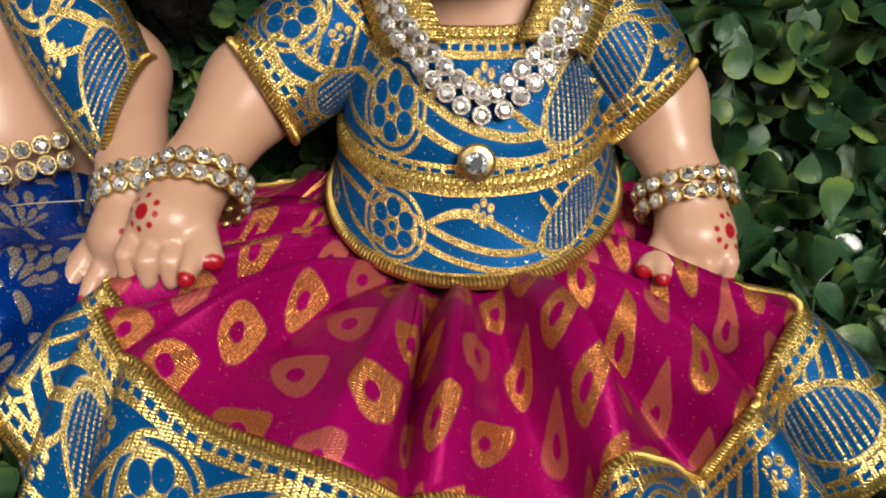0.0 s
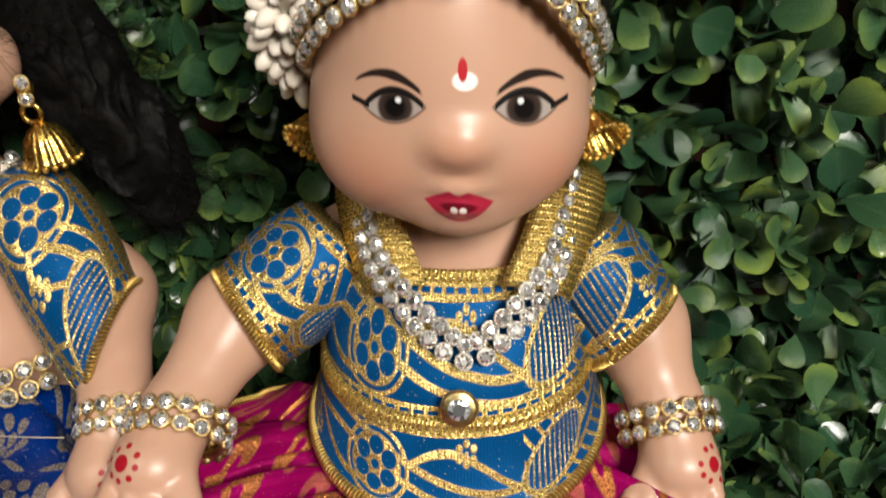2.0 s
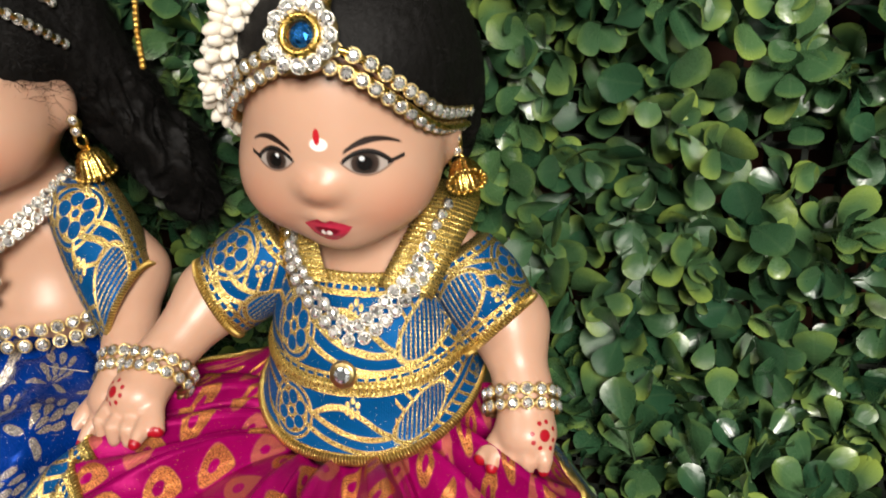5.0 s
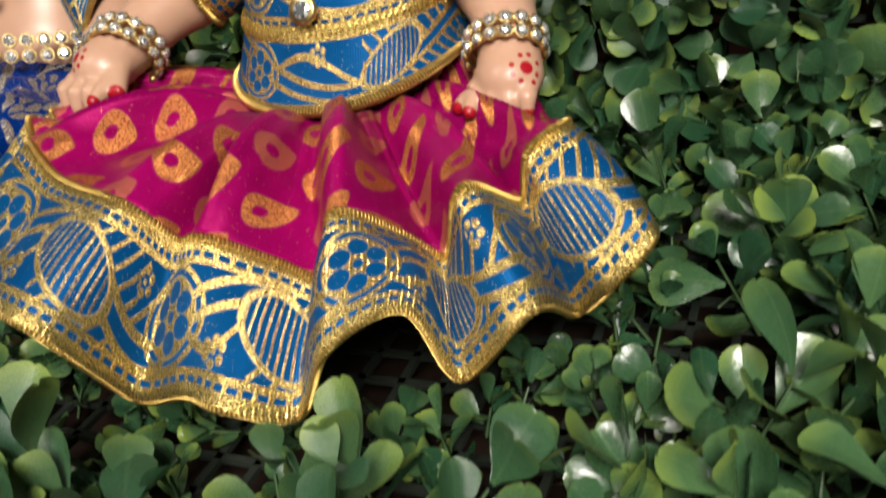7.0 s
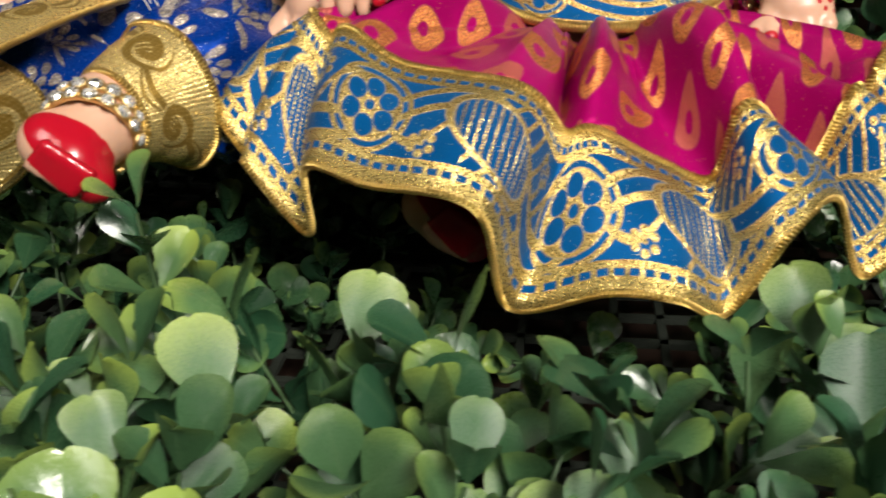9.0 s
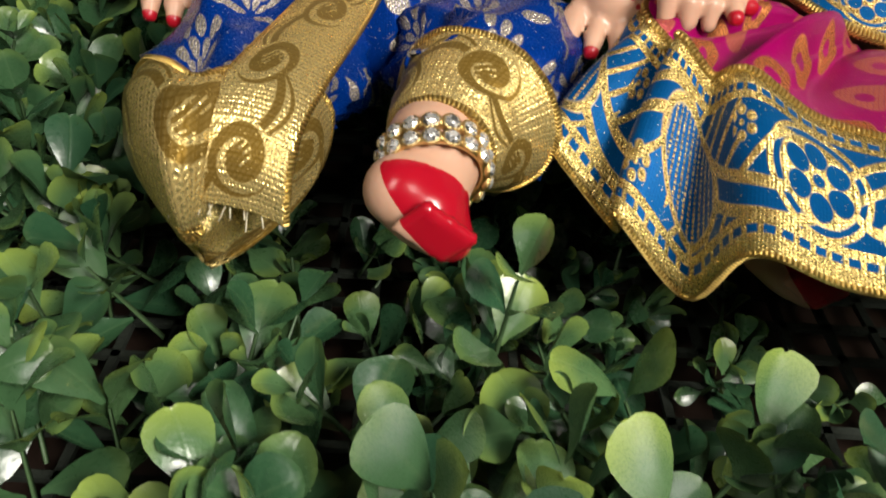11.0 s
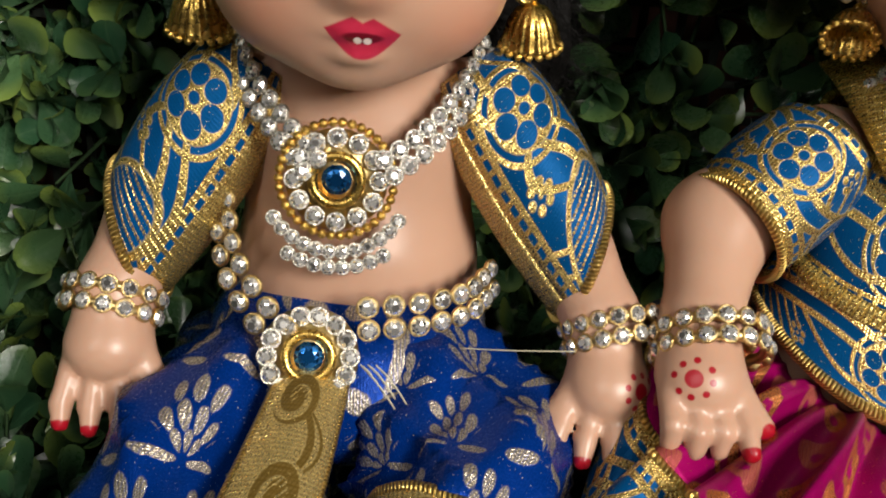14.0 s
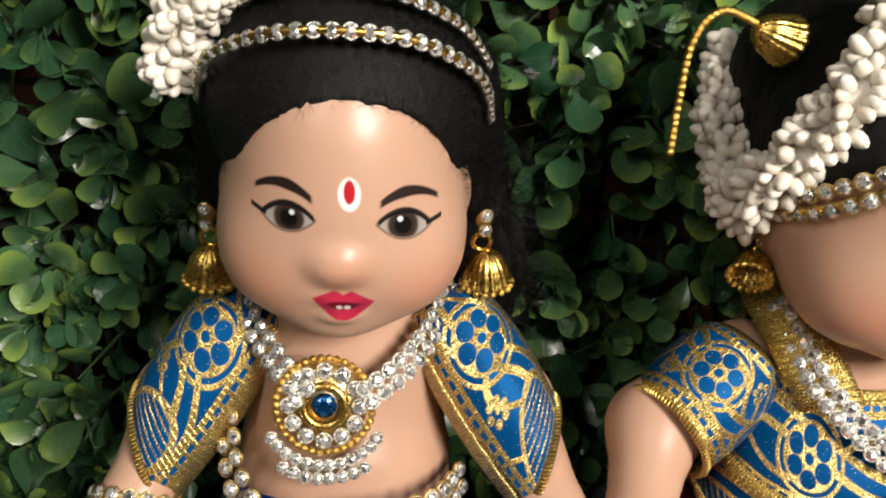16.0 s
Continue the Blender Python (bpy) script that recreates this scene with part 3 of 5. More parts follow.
def paint_spots(mat, spots):
    """Red paint on a doll: round dabs at the given places."""
    nt = mat.node_tree
    bsdf = nt.nodes["Principled BSDF"]
    base = bsdf.inputs["Base Color"].links[0].from_socket
    tc = nt.nodes.new("ShaderNodeTexCoord")
    mask = None
    for p, r in spots:
        n = nt.nodes.new("ShaderNodeVectorMath")
        n.operation = "DISTANCE"
        nt.links.new(tc.outputs["Object"], n.inputs[0])
        n.inputs[1].default_value = tuple(p)
        d = X(nt, n.outputs["Value"]).below(r, 0.00012)
        mask = d if mask is None else mask.hi(d)
    link(nt, mix(nt, mask, base, (0.33, 0.004, 0.014)), bsdf.inputs["Base Color"])


def doll(label, origin, skin, arms, legs, marks, hair_form, hair_lo, hair_hi, fuzz, head_shift=0.0):
    """A seated doll as one mesh: painted vinyl body and rooted black hair."""
    o = V(*origin)
    h = head_shift
    forms = [(ellipsoid((h, -0.002, 0.1215), (0.0205, 0.0258, 0.0248)), 0.004),
             (ellipsoid((h, -0.0065, 0.1075), (0.0203, 0.0208, 0.0160)), 0.010),
             (ellipsoid((h + 0.0084, -0.0148, 0.1045), (0.0108, 0.0104, 0.0100)), 0.008),
             (ellipsoid((h - 0.0084, -0.0148, 0.1045), (0.0108, 0.0104, 0.0100)), 0.008),
             (ellipsoid((0, -0.0195, 0.0960), (0.0060, 0.0058, 0.0045)), 0.006),
             (ellipsoid((0, -0.0276, 0.1098), (0.0042, 0.0040, 0.0032)), 0.0030),
             (ellipsoid((0.0030, -0.0256, 0.1090), (0.0020, 0.0026, 0.0020)), 0.002),
             (ellipsoid((-0.0030, -0.0256, 0.1090), (0.0020, 0.0026, 0.0020)), 0.002),
             (ellipsoid((0, -0.0260, 0.1027), (0.0042, 0.0036, 0.0016)), 0.0013),
             (ellipsoid((0, -0.0256, 0.0993), (0.0036, 0.0036, 0.0018)), 0.0013),
             (ellipsoid((h + 0.0208, 0.001, 0.109), (0.0030, 0.0040, 0.0058)), 0.003),
             (ellipsoid((h - 0.0208, 0.001, 0.109), (0.0030, 0.0040, 0.0058)), 0.003),
             (capsule((0, 0.001, 0.075), (0, -0.001, 0.095), 0.0125, 0.012), 0.005),
             (ellipsoid((0, 0.000, 0.072), (0.0215, 0.0165, 0.017)), 0.006),
             (ellipsoid((0, -0.006, 0.050), (0.0225, 0.0200, 0.021)), 0.008),
             (ellipsoid((0, 0.000, 0.032), (0.0250, 0.0210, 0.020)), 0.008)]
    nails = []
    for arm in arms:
        pts = [V(*q) - o for q in arm[:5]]
        fs, ns = arm_forms(*pts, arm[5], arm[6])
        forms += fs
        nails += ns
    toes = []
    for leg in legs:
        pts = [V(*q) - o for q in leg]
        forms += leg_forms(*pts)
        toes.append((pts[2], pts[3]))
    verts, faces = net_surface(blend(forms), (-0.066, -0.112, 0.004), (0.066, 0.032, 0.155), 0.0009)
    paint = np.zeros(len(verts))
    spots = [(n, 0.0019) for n in nails]
    for a, t in toes:
        cross, length = V(0.78, 0.0, 0.62), V(0.58, -0.32, -0.74)
        rel = verts - t
        s, w = rel @ cross, rel @ length
        edge = np.minimum(0.0046 - np.abs(s - 0.0030), -rel[:, 1] + 0.0010 + np.maximum(w, 0) * 0.4)
        paint = np.maximum(paint, np.clip(0.5 + edge / 0.001, 0, 1) * (np.linalg.norm(rel, axis=1) < 0.015))
    for m in marks:
        m = V(*m) - o
        near = np.linalg.norm(verts - m, axis=1)
        c = verts[near.argmin()]
        rel = verts - c
        d = np.linalg.norm(rel, axis=1)
        nb = rel[d < 0.005]
        axes = np.linalg.svd(nb - nb.mean(0))[2]
        spots.append((c, 0.0014))
        for k in range(8):
            q = c + 0.0031 * (axes[0] * math.cos(k * math.pi / 4) + axes[1] * math.sin(k * math.pi / 4))
            spots.append((verts[np.linalg.norm(verts - q, axis=1).argmin()], 0.00055))
    paint_spots(skin, spots)
    hv, hf = net_surface(hair_form, hair_lo, hair_hi, 0.0009)
    hv = hv + np.array([noise.noise_vector(Vector(v * V(700.0, 700.0, 150.0))) for v in hv]) * (0.0003 + 0.0009 * (hv[:, 2] < 0.112) - 0.0002 * (hv[:, 1] < -0.012))[:, None]
    hv = hv + np.array([noise.noise_vector(Vector(v * V(170.0, 170.0, 90.0))) for v in hv]) * (0.0034 * np.clip((0.112 - hv[:, 2]) / 0.02, 0, 1))[:, None]
    all_v, all_f, idx = [verts, hv], [faces, hf + len(verts)], [np.zeros(len(faces), int), np.ones(len(hf), int)]
    # short loose strands over the hair
    rng = np.random.default_rng(5)
    pick = rng.integers(0, len(hv), fuzz)
    centre = V(0, 0.004, 0.120)
    base, out = hv[pick], hv[pick] - centre
    out /= np.linalg.norm(out, axis=1)[:, None]
    way = np.cross(out, rng.normal(size=(fuzz, 3)))
    way /= np.linalg.norm(way, axis=1)[:, None]
    brow = base[:, 1] < -0.012
    comb = V(0, 0.6, 1.0) + rng.normal(size=(fuzz, 3)) * 0.25
    comb -= out * (comb * out).sum(1)[:, None]
    comb /= np.linalg.norm(comb, axis=1)[:, None]
    combed = brow & (rng.random(fuzz) < 0.55)
    way[combed] = comb[combed]
    ln = rng.uniform(0.002, 0.005, fuzz)[:, None]
    ln[brow] *= 0.55
    long = (base[:, 2] < 0.116) & (fuzz > 10000)
    ln[long] *= 1.9
    way[long] += out[long] * rng.uniform(0.0, 0.9, (int(long.sum()), 1))
    side = np.cross(out, way) * np.where(brow, 0.000024, 0.000035)[:, None]
    p1, p2, p3 = base, base + way * ln * 0.5 + out * 0.0010, base + way * ln + out * 0.0005
    k0 = len(verts) + len(hv)
    sv = np.stack([p1 - side, p1 + side, p2 - side, p2 + side, p3, p3 + side], 1).reshape(-1, 3)
    b = k0 + np.arange(fuzz)[:, None] * 6
    sf = np.concatenate([b + [0, 1, 3, 2], b + [2, 3, 5, 4]])
    all_v.append(sv), all_f.append(sf), idx.append(np.ones(len(sf), int))
    me = make_mesh("doll", np.concatenate(all_v), [tuple(int(i) for i in f) for f in np.concatenate(all_f)], [skin, HAIR], True, None, np.concatenate(idx))
    at = me.attributes.new("paint", "FLOAT", "POINT")
    at.data.foreach_set("value", np.r_[paint, np.zeros(len(hv) + len(sv))].astype(np.float32))
    ob = new("doll", me)
    ob.location = origin
    return tagged(ob, label, "doll", "dressed dolls")


# ---- the setting: table, room, leaf mats ----
def box(name, lo, hi, mat, bevel=0.0):
    bm = bmesh.new()
    bmesh.ops.create_cube(bm, size=1.0)
    bmesh.ops.scale(bm, vec=[h - l for l, h in zip(lo, hi)], verts=bm.verts)
    bmesh.ops.translate(bm, vec=[(h + l) / 2 for l, h in zip(lo, hi)], verts=bm.verts)
    if bevel:
        bmesh.ops.bevel(bm, geom=bm.edges[:], offset=bevel, segments=2, affect="EDGES")
    me = bpy.data.meshes.new(name)
    bm.to_mesh(me)
    bm.free()
    me.materials.append(mat)
    return new(name, me)


def structure(ob, label, category):
    return tagged(ob, label, category, "", "structure")


structure(box("floor", (-1.6, -1.7, -0.85), (1.6, 1.5, -0.75), FLOORING), "brown floor of the room under the table", "floor")
structure(box("ceiling", (-1.6, -1.7, 1.60), (1.6, 1.5, 1.70), PAINT), "plain painted ceiling over the display", "ceiling")
for nm, lo, hi in (("wall_west", (-1.7, -1.7, -0.85), (-1.6, 1.5, 1.7)), ("wall_east", (1.6, -1.7, -0.85), (1.7, 1.5, 1.7)),
                   ("wall_south", (-1.7, -1.8, -0.85), (1.7, -1.7, 1.7)), ("wall_back", (-1.7, 1.5, -0.85), (1.7, 1.6, 1.7))):
    structure(box(nm, lo, hi, PAINT), "plain painted wall closing the room", "wall")
table = thing("display_table", "brown table under the artificial leaf mats", "table")
part("tabletop", box("t", (-0.42, -0.30, -0.060), (0.42, 0.34, -0.030), TABLE, 0.003).data, table)
bpy.data.objects.remove(bpy.data.objects["t"])
leg_mesh = box("t", (-0.02, -0.02, -0.75), (0.02, 0.02, -0.06), TABLE, 0.002).data
bpy.data.objects.remove(bpy.data.objects["t"])
for sx in (-0.38, 0.38):
    for sy in (-0.26, 0.30):
        part("leg", leg_mesh, table, pose(sx, sy, 0))


def net_backing(name, origin, ux, uy, nx, ny, cell):
    """An open plastic grid."""
    o, ux, uy = V(*origin), V(*ux), V(*uy)
    w = np.cross(ux, uy)
    verts, faces = [], []

    def bar(a, b, side):
        k = len(verts)
        for p in (a, b):
            for s, t in ((-1, -1), (1, -1), (1, 1), (-1, 1)):
                verts.append(p + side * s * 0.0009 + w * t * 0.0007)
        faces.extend([(k, k + 1, k + 5, k + 4), (k + 1, k + 2, k + 6, k + 5), (k + 2, k + 3, k + 7, k + 6), (k + 3, k, k + 4, k + 7)])
    for i in range(nx + 1):
        bar(o + ux * i * cell, o + ux * i * cell + uy * ny * cell, ux)
    for j in range(ny + 1):
        bar(o + uy * j * cell, o + uy * j * cell + ux * nx * cell, uy)
    return new(name, make_mesh(name, verts, faces, [MAT_NET], False))


LEAF_ROWS = [(0.0, 0.04), (0.14, 0.10), (0.32, 0.24), (0.50, 0.36), (0.66, 0.42), (0.79, 0.41), (0.89, 0.33), (0.96, 0.20), (0.99, 0.09)]


def leaf_form(cup, fold, bend):
    """A spoon-shaped leaf of unit length: five points a row."""
    verts, uvs, faces = [], [], []
    for v, w in LEAF_ROWS:
        for s in (-1.0, -0.55, 0.0, 0.55, 1.0):
            x = w * s * 0.87
            z = cup * (x * x) * 1.6 + fold * abs(x) * 0.5 - bend * v * v - (0.03 if v > 0.95 and s == 0.0 else 0)
            verts.append((x, v - (0.035 if v > 0.95 and s == 0 else 0.0), z))
            uvs.append((0.5 + x, v))
    for i in range(len(LEAF_ROWS) - 1):
        for j in range(4):
            k = i * 5 + j
            faces.append((k, k + 1, k + 6, k + 5))
    return np.array(verts), np.array(uvs), faces


LEAVES = [leaf_form(c, f, b) for c, f, b in ((0.60, 0.05, 0.12), (0.35, 0.10, 0.30), (0.85, 0.00, 0.05), (-0.30, -0.05, 0.34), (0.70, 0.05, -0.16))]


def hedge(name, label, spots, normal, near, backing, size=1.0):
    """Sprigs with opposite leaf pairs on a mat; near(p) tells which leaves stand as single parts."""
    ob = structure(backing, label, "leaf mat")
    rng = random.Random(11 if name == "ground" else 23)
    nrm = Vector(normal).normalized()
    verts, uvs, faces, count = [], [], [], 0
    sv, sf = [], []
    single = [make_mesh("leaf", v, f, [LEAF], True, u) for v, u, f in LEAVES]
    kept = 0
    for spot, scale in spots:
        lean = Vector((rng.uniform(-1, 1), rng.uniform(-1, 1), rng.uniform(-1, 1))) * 0.72
        stem = (nrm + lean).normalized()
        length = rng.uniform(0.016, 0.030) * scale
        turn = rng.uniform(0, math.pi)
        a = stem.orthogonal().normalized()
        b = stem.cross(a)
        base = Vector(spot)
        nodes = rng.choice((3, 3, 4))
        # stem: a thin three-sided rod
        k = len(sv)
        for p, r in ((base, 0.0007), (base + stem * length, 0.0004)):
            for j in range(3):
                sv.append(p + (a * math.cos(j * 2.094) + b * math.sin(j * 2.094)) * r)
        sf.extend([(k, k + 1, k + 4, k + 3), (k + 1, k + 2, k + 5, k + 4), (k + 2, k, k + 3, k + 5)])
        for n in range(nodes):
            f = (n + 1) / nodes
            at = base + stem * length * f
            rise = (0.15, 0.55, 0.95, 1.1)[n + (4 - nodes)] + rng.uniform(-0.25, 0.25)
            ln = rng.uniform(0.0100, 0.0150) * size * (0.74 if n == nodes - 1 and rng.random() < 0.4 else 1.0) * min(1.0, scale + 0.15)
            for s in (0, math.pi):
                g = turn + n * math.pi / 2 + s + rng.uniform(-0.3, 0.3)
                out = a * math.cos(g) + b * math.sin(g)
                way = (out * math.cos(rise) + stem * math.sin(rise)).normalized()
                up = (stem * math.cos(rise) - out * math.sin(rise)).normalized()
                up = (up + way.cross(up) * rng.uniform(-0.5, 0.5)).normalized()
                x = way.cross(up)
                l2 = ln * rng.uniform(0.85, 1.12)
                m = Matrix((x * l2 * rng.uniform(0.9, 1.1), way * l2, up * l2)).transposed().to_4x4()
                m.translation = at + way * 0.0012
                q = rng.randrange(5)
                if kept < 300 and near(at):
                    part("leaf", single[q], ob, m)
                    kept += 1
                    continue
                v, u, fc = LEAVES[q]
                mm = np.array(m)
                verts.append(v @ mm[:3, :3].T + mm[:3, 3])
                uvs.append(u)
                faces.extend([tuple(i + count for i in face) for face in fc])
                count += len(v)
    me = make_mesh("foliage", np.concatenate(verts), faces, [LEAF], True, np.concatenate(uvs))
    tagged(part("foliage", me, ob), "dense glossy plastic boxwood leaves", "", "", "stuff")
    tagged(part("stems", make_mesh("stems", [tuple(v) for v in sv], sf, [STEM], True), ob), "thin green plastic stems", "", "", "stuff")
    return ob


spots = []
rs = random.Random(3)
for i in range(62):
    for j in range(24):
        x, y = -0.34 + i * 0.0112 + rs.uniform(-0.005, 0.005), -0.070 + j * 0.0118 + rs.uniform(-0.005, 0.005)
        if ((x - 0.006) / 0.046) ** 2 + ((y - 0.122) / 0.050) ** 2 < 1 or ((x + 0.100) / 0.028) ** 2 + ((y - 0.138) / 0.032) ** 2 < 1:
            continue
        s = 1.0
        if ((x - 0.010) / 0.085) ** 2 + ((y - 0.115) / 0.072) ** 2 < 1:
            s = 0.42
        if ((x + 0.100) / 0.040) ** 2 + ((y - 0.085) / 0.034) ** 2 < 1:
            s = 0.60
        if rs.random() < (0.38 if y < -0.005 else 0.16):
            continue
        spots.append(((x, y, -0.017), s))
spots += [((-0.0765, 0.0600, -0.004), 0.95), ((-0.0700, 0.0640, -0.006), 0.8)]
backing = net_backing("ground", (-0.35, -0.075, -0.018), (1, 0, 0), (0, 1, 0), 70, 29, 0.010)
hedge("ground", "dark green artificial boxwood mat lying on the table", spots, (0, -0.12, 1),
      lambda p: -0.10 < p.x < 0.075 and 0.008 < p.y < 0.046, backing)
spots = []
for i in range(62):
    for j in range(30):
        x, z = -0.34 + i * 0.0112 + rs.uniform(-0.005, 0.005), -0.012 + j * 0.0112 + rs.uniform(-0.005, 0.005)
        spots.append(((x, 0.206 + 0.13 * z, z), 0.9))
lean = V(0, 0.13, 1) / np.linalg.norm(V(0, 0.13, 1))
backing = net_backing("wall_leaf_mat", (-0.35, 0.205, -0.025), (1, 0, 0), tuple(lean), 70, 35, 0.010)
hedge("wall", "upright dark green artificial boxwood mat behind the dolls", spots, (0, -1, 0.22),
      lambda p: 0.035 < p.x < 0.12 and 0.02 < p.z < 0.115, backing)
structure(box("wall_board", (-0.42, 0.262, -0.03), (0.42, 0.275, 0.40), BOARD), "reddish brown board that the leaf mat leans on", "board")

# ---- the dolls ----
OA, OB = (-0.098, 0.150, 0.0), (0.006, 0.142, 0.0)
SET_BACK = (0.0012, 0.0032, -0.0018)  # how far the second doll sits behind and below its pattern
ARMS_A = [((-0.078, 0.149, 0.079), (-0.064, 0.142, 0.065), (-0.056, 0.125, 0.056), (-0.0555, 0.1125, 0.0472), (-0.0578, 0.1035, 0.0420), 1, 0.0),
          ((-0.117, 0.149, 0.079), (-0.131, 0.143, 0.065), (-0.1375, 0.129, 0.056), (-0.1380, 0.119, 0.048), (-0.1375, 0.1105, 0.0410), -1, 0.0)]
ARMS_B = [((0.0245, 0.145, 0.075), (0.0388, 0.140, 0.061), (0.0438, 0.131, 0.052), (0.0458, 0.1215, 0.0440), (0.0450, 0.1140, 0.0405), 1, 0.8),
          ((-0.0150, 0.145, 0.075), (-0.0350, 0.134, 0.0655), (-0.0415, 0.118, 0.059), (-0.0435, 0.1065, 0.0552), (-0.0438, 0.0962, 0.0520), -1, 1.0)]
LEGS_A = [((-0.110, 0.140, 0.026), (-0.125, 0.100, 0.030), (-0.123, 0.085, 0.031), (-0.1235, 0.0765, 0.030)),
          ((-0.088, 0.140, 0.026), (-0.076, 0.100, 0.031), (-0.088, 0.075, 0.0345), (-0.0885, 0.0625, 0.0305))]
LEGS_B = [((-0.008, 0.135, 0.022), (-0.018, 0.104, 0.020), (-0.021, 0.084, 0.016), (-0.022, 0.076, 0.014)),
          ((0.018, 0.135, 0.020), (0.028, 0.112, 0.016), (0.030, 0.100, 0.014), (0.030, 0.093, 0.013))]
hair_a = [(ellipsoid((0, 0.0026, 0.1262), (0.0246, 0.0282, 0.0246)), 0.004),
          (capsule((0.018, 0.014, 0.125), (0.0285, 0.026, 0.082), 0.011, 0.0095), 0.008),
          (capsule((0.0285, 0.026, 0.084), (0.034, 0.028, 0.066), 0.0095, 0.006), 0.008),
          (capsule((-0.020, 0.012, 0.125), (-0.024, 0.016, 0.102), 0.010, 0.007), 0.008),
          (ellipsoid((0, 0.016, 0.120), (0.026, 0.018, 0.026)), 0.006)]
hair_b = [(ellipsoid((-0.002, 0.0027, 0.1265), (0.0248, 0.0280, 0.0238)), 0.004),
          (ellipsoid((-0.010, 0.022, 0.133), (0.018, 0.016, 0.016)), 0.006),
          (ellipsoid((0, 0.014, 0.115), (0.024, 0.018, 0.026)), 0.006)]
doll("seated vinyl baby doll with black hair and painted face", OA, SKIN_A, ARMS_A, LEGS_A, [(-0.0530, 0.1100, 0.0485)], carved(blend(hair_a), ellipsoid((0.0015, -0.0300, 0.1120), (0.0236, 0.0270, 0.0237))),
     (-0.05, -0.034, 0.052), (0.062, 0.045, 0.164), 18000)
doll("seated vinyl baby doll with smooth tied-up black hair", tuple(p + q for p, q in zip(OB, SET_BACK)), SKIN_B, ARMS_B, LEGS_B, [(0.0498, 0.1190, 0.0460), (-0.0470, 0.1010, 0.0605)], carved(blend(hair_b), ellipsoid((-0.0015, -0.0300, 0.1120), (0.0232, 0.0270, 0.0240))),
     (-0.05, -0.034, 0.06), (0.05, 0.045, 0.164), 4200, -0.0025)


# ---- second doll: skirt, blouse ----
def cloth_gold():
    return woven("gold_lame", (0.40, 0.25, 0.05), (0.84, 0.62, 0.20), lambda u, v: (u.mod(1.4)).gt(0.25), 0.4, 0.7, 0.9)


LAME = cloth_gold()
BROCADE_BACK = woven("brocade_reverse", (0.10, 0.062, 0.018), (0.46, 0.30, 0.08), lambda u, v: ((u + v * 0.5).mod(3.0)).gt(1.0) * (v.mod(1.1)).gt(0.3), 0.5, 0.8, 0.8)
BROCADE_BODICE = woven("blue_gold_bodice", (0.0012, 0.057, 0.178), GOLD, border_motif(19.0, 70.0))

# folds round the skirt: upper edge and lower edge of the border
FOLDS = [((-0.030, 0.150, 0.036), (-0.036, 0.160, 0.018)), ((-0.044, 0.126, 0.048), (-0.050, 0.121, 0.026)),
         ((-0.051, 0.106, 0.048), (-0.062, 0.094, 0.030)),
         ((-0.049, 0.101, 0.045), (-0.062, 0.091, 0.030)), ((-0.052, 0.096, 0.049), (-0.0695, 0.082, 0.034)),
         ((-0.047, 0.091, 0.046), (-0.057, 0.073, 0.022)), ((-0.049, 0.087, 0.051), (-0.0585, 0.066, 0.029)),
         ((-0.044, 0.081, 0.047), (-0.046, 0.060, 0.018)), ((-0.040, 0.077, 0.050), (-0.042, 0.051, 0.034)),
         ((-0.029, 0.071, 0.045), (-0.031, 0.045, 0.034)), ((-0.009, 0.065, 0.043), (-0.014, 0.041, 0.032)),
         ((-0.002, 0.067, 0.035), (-0.010, 0.051, 0.010)), ((0.003, 0.068, 0.035), (0.006, 0.048, 0.015)),
         ((0.014, 0.072, 0.028), (0.016, 0.045, 0.016)), ((0.024, 0.072, 0.025), (0.025, 0.052, 0.010)),
         ((0.028, 0.073, 0.038), (0.0335, 0.0535, 0.0240)), ((0.036, 0.080, 0.030), (0.0425, 0.0640, 0.0250)),
         ((0.043, 0.083, 0.024), (0.0495, 0.0660, 0.0100)), ((0.048, 0.083, 0.038), (0.0625, 0.0710, 0.0220)),
         ((0.0535, 0.0960, 0.029), (0.0640, 0.0895, 0.0085)), ((0.0560, 0.0980, 0.0385), (0.0720, 0.0870, 0.0170)), ((0.0605, 0.1080, 0.0395), (0.0785, 0.0945, 0.0245)),
         ((0.052, 0.127, 0.030), (0.062, 0.128, 0.014)), ((0.036, 0.150, 0.030), (0.040, 0.156, 0.012))]


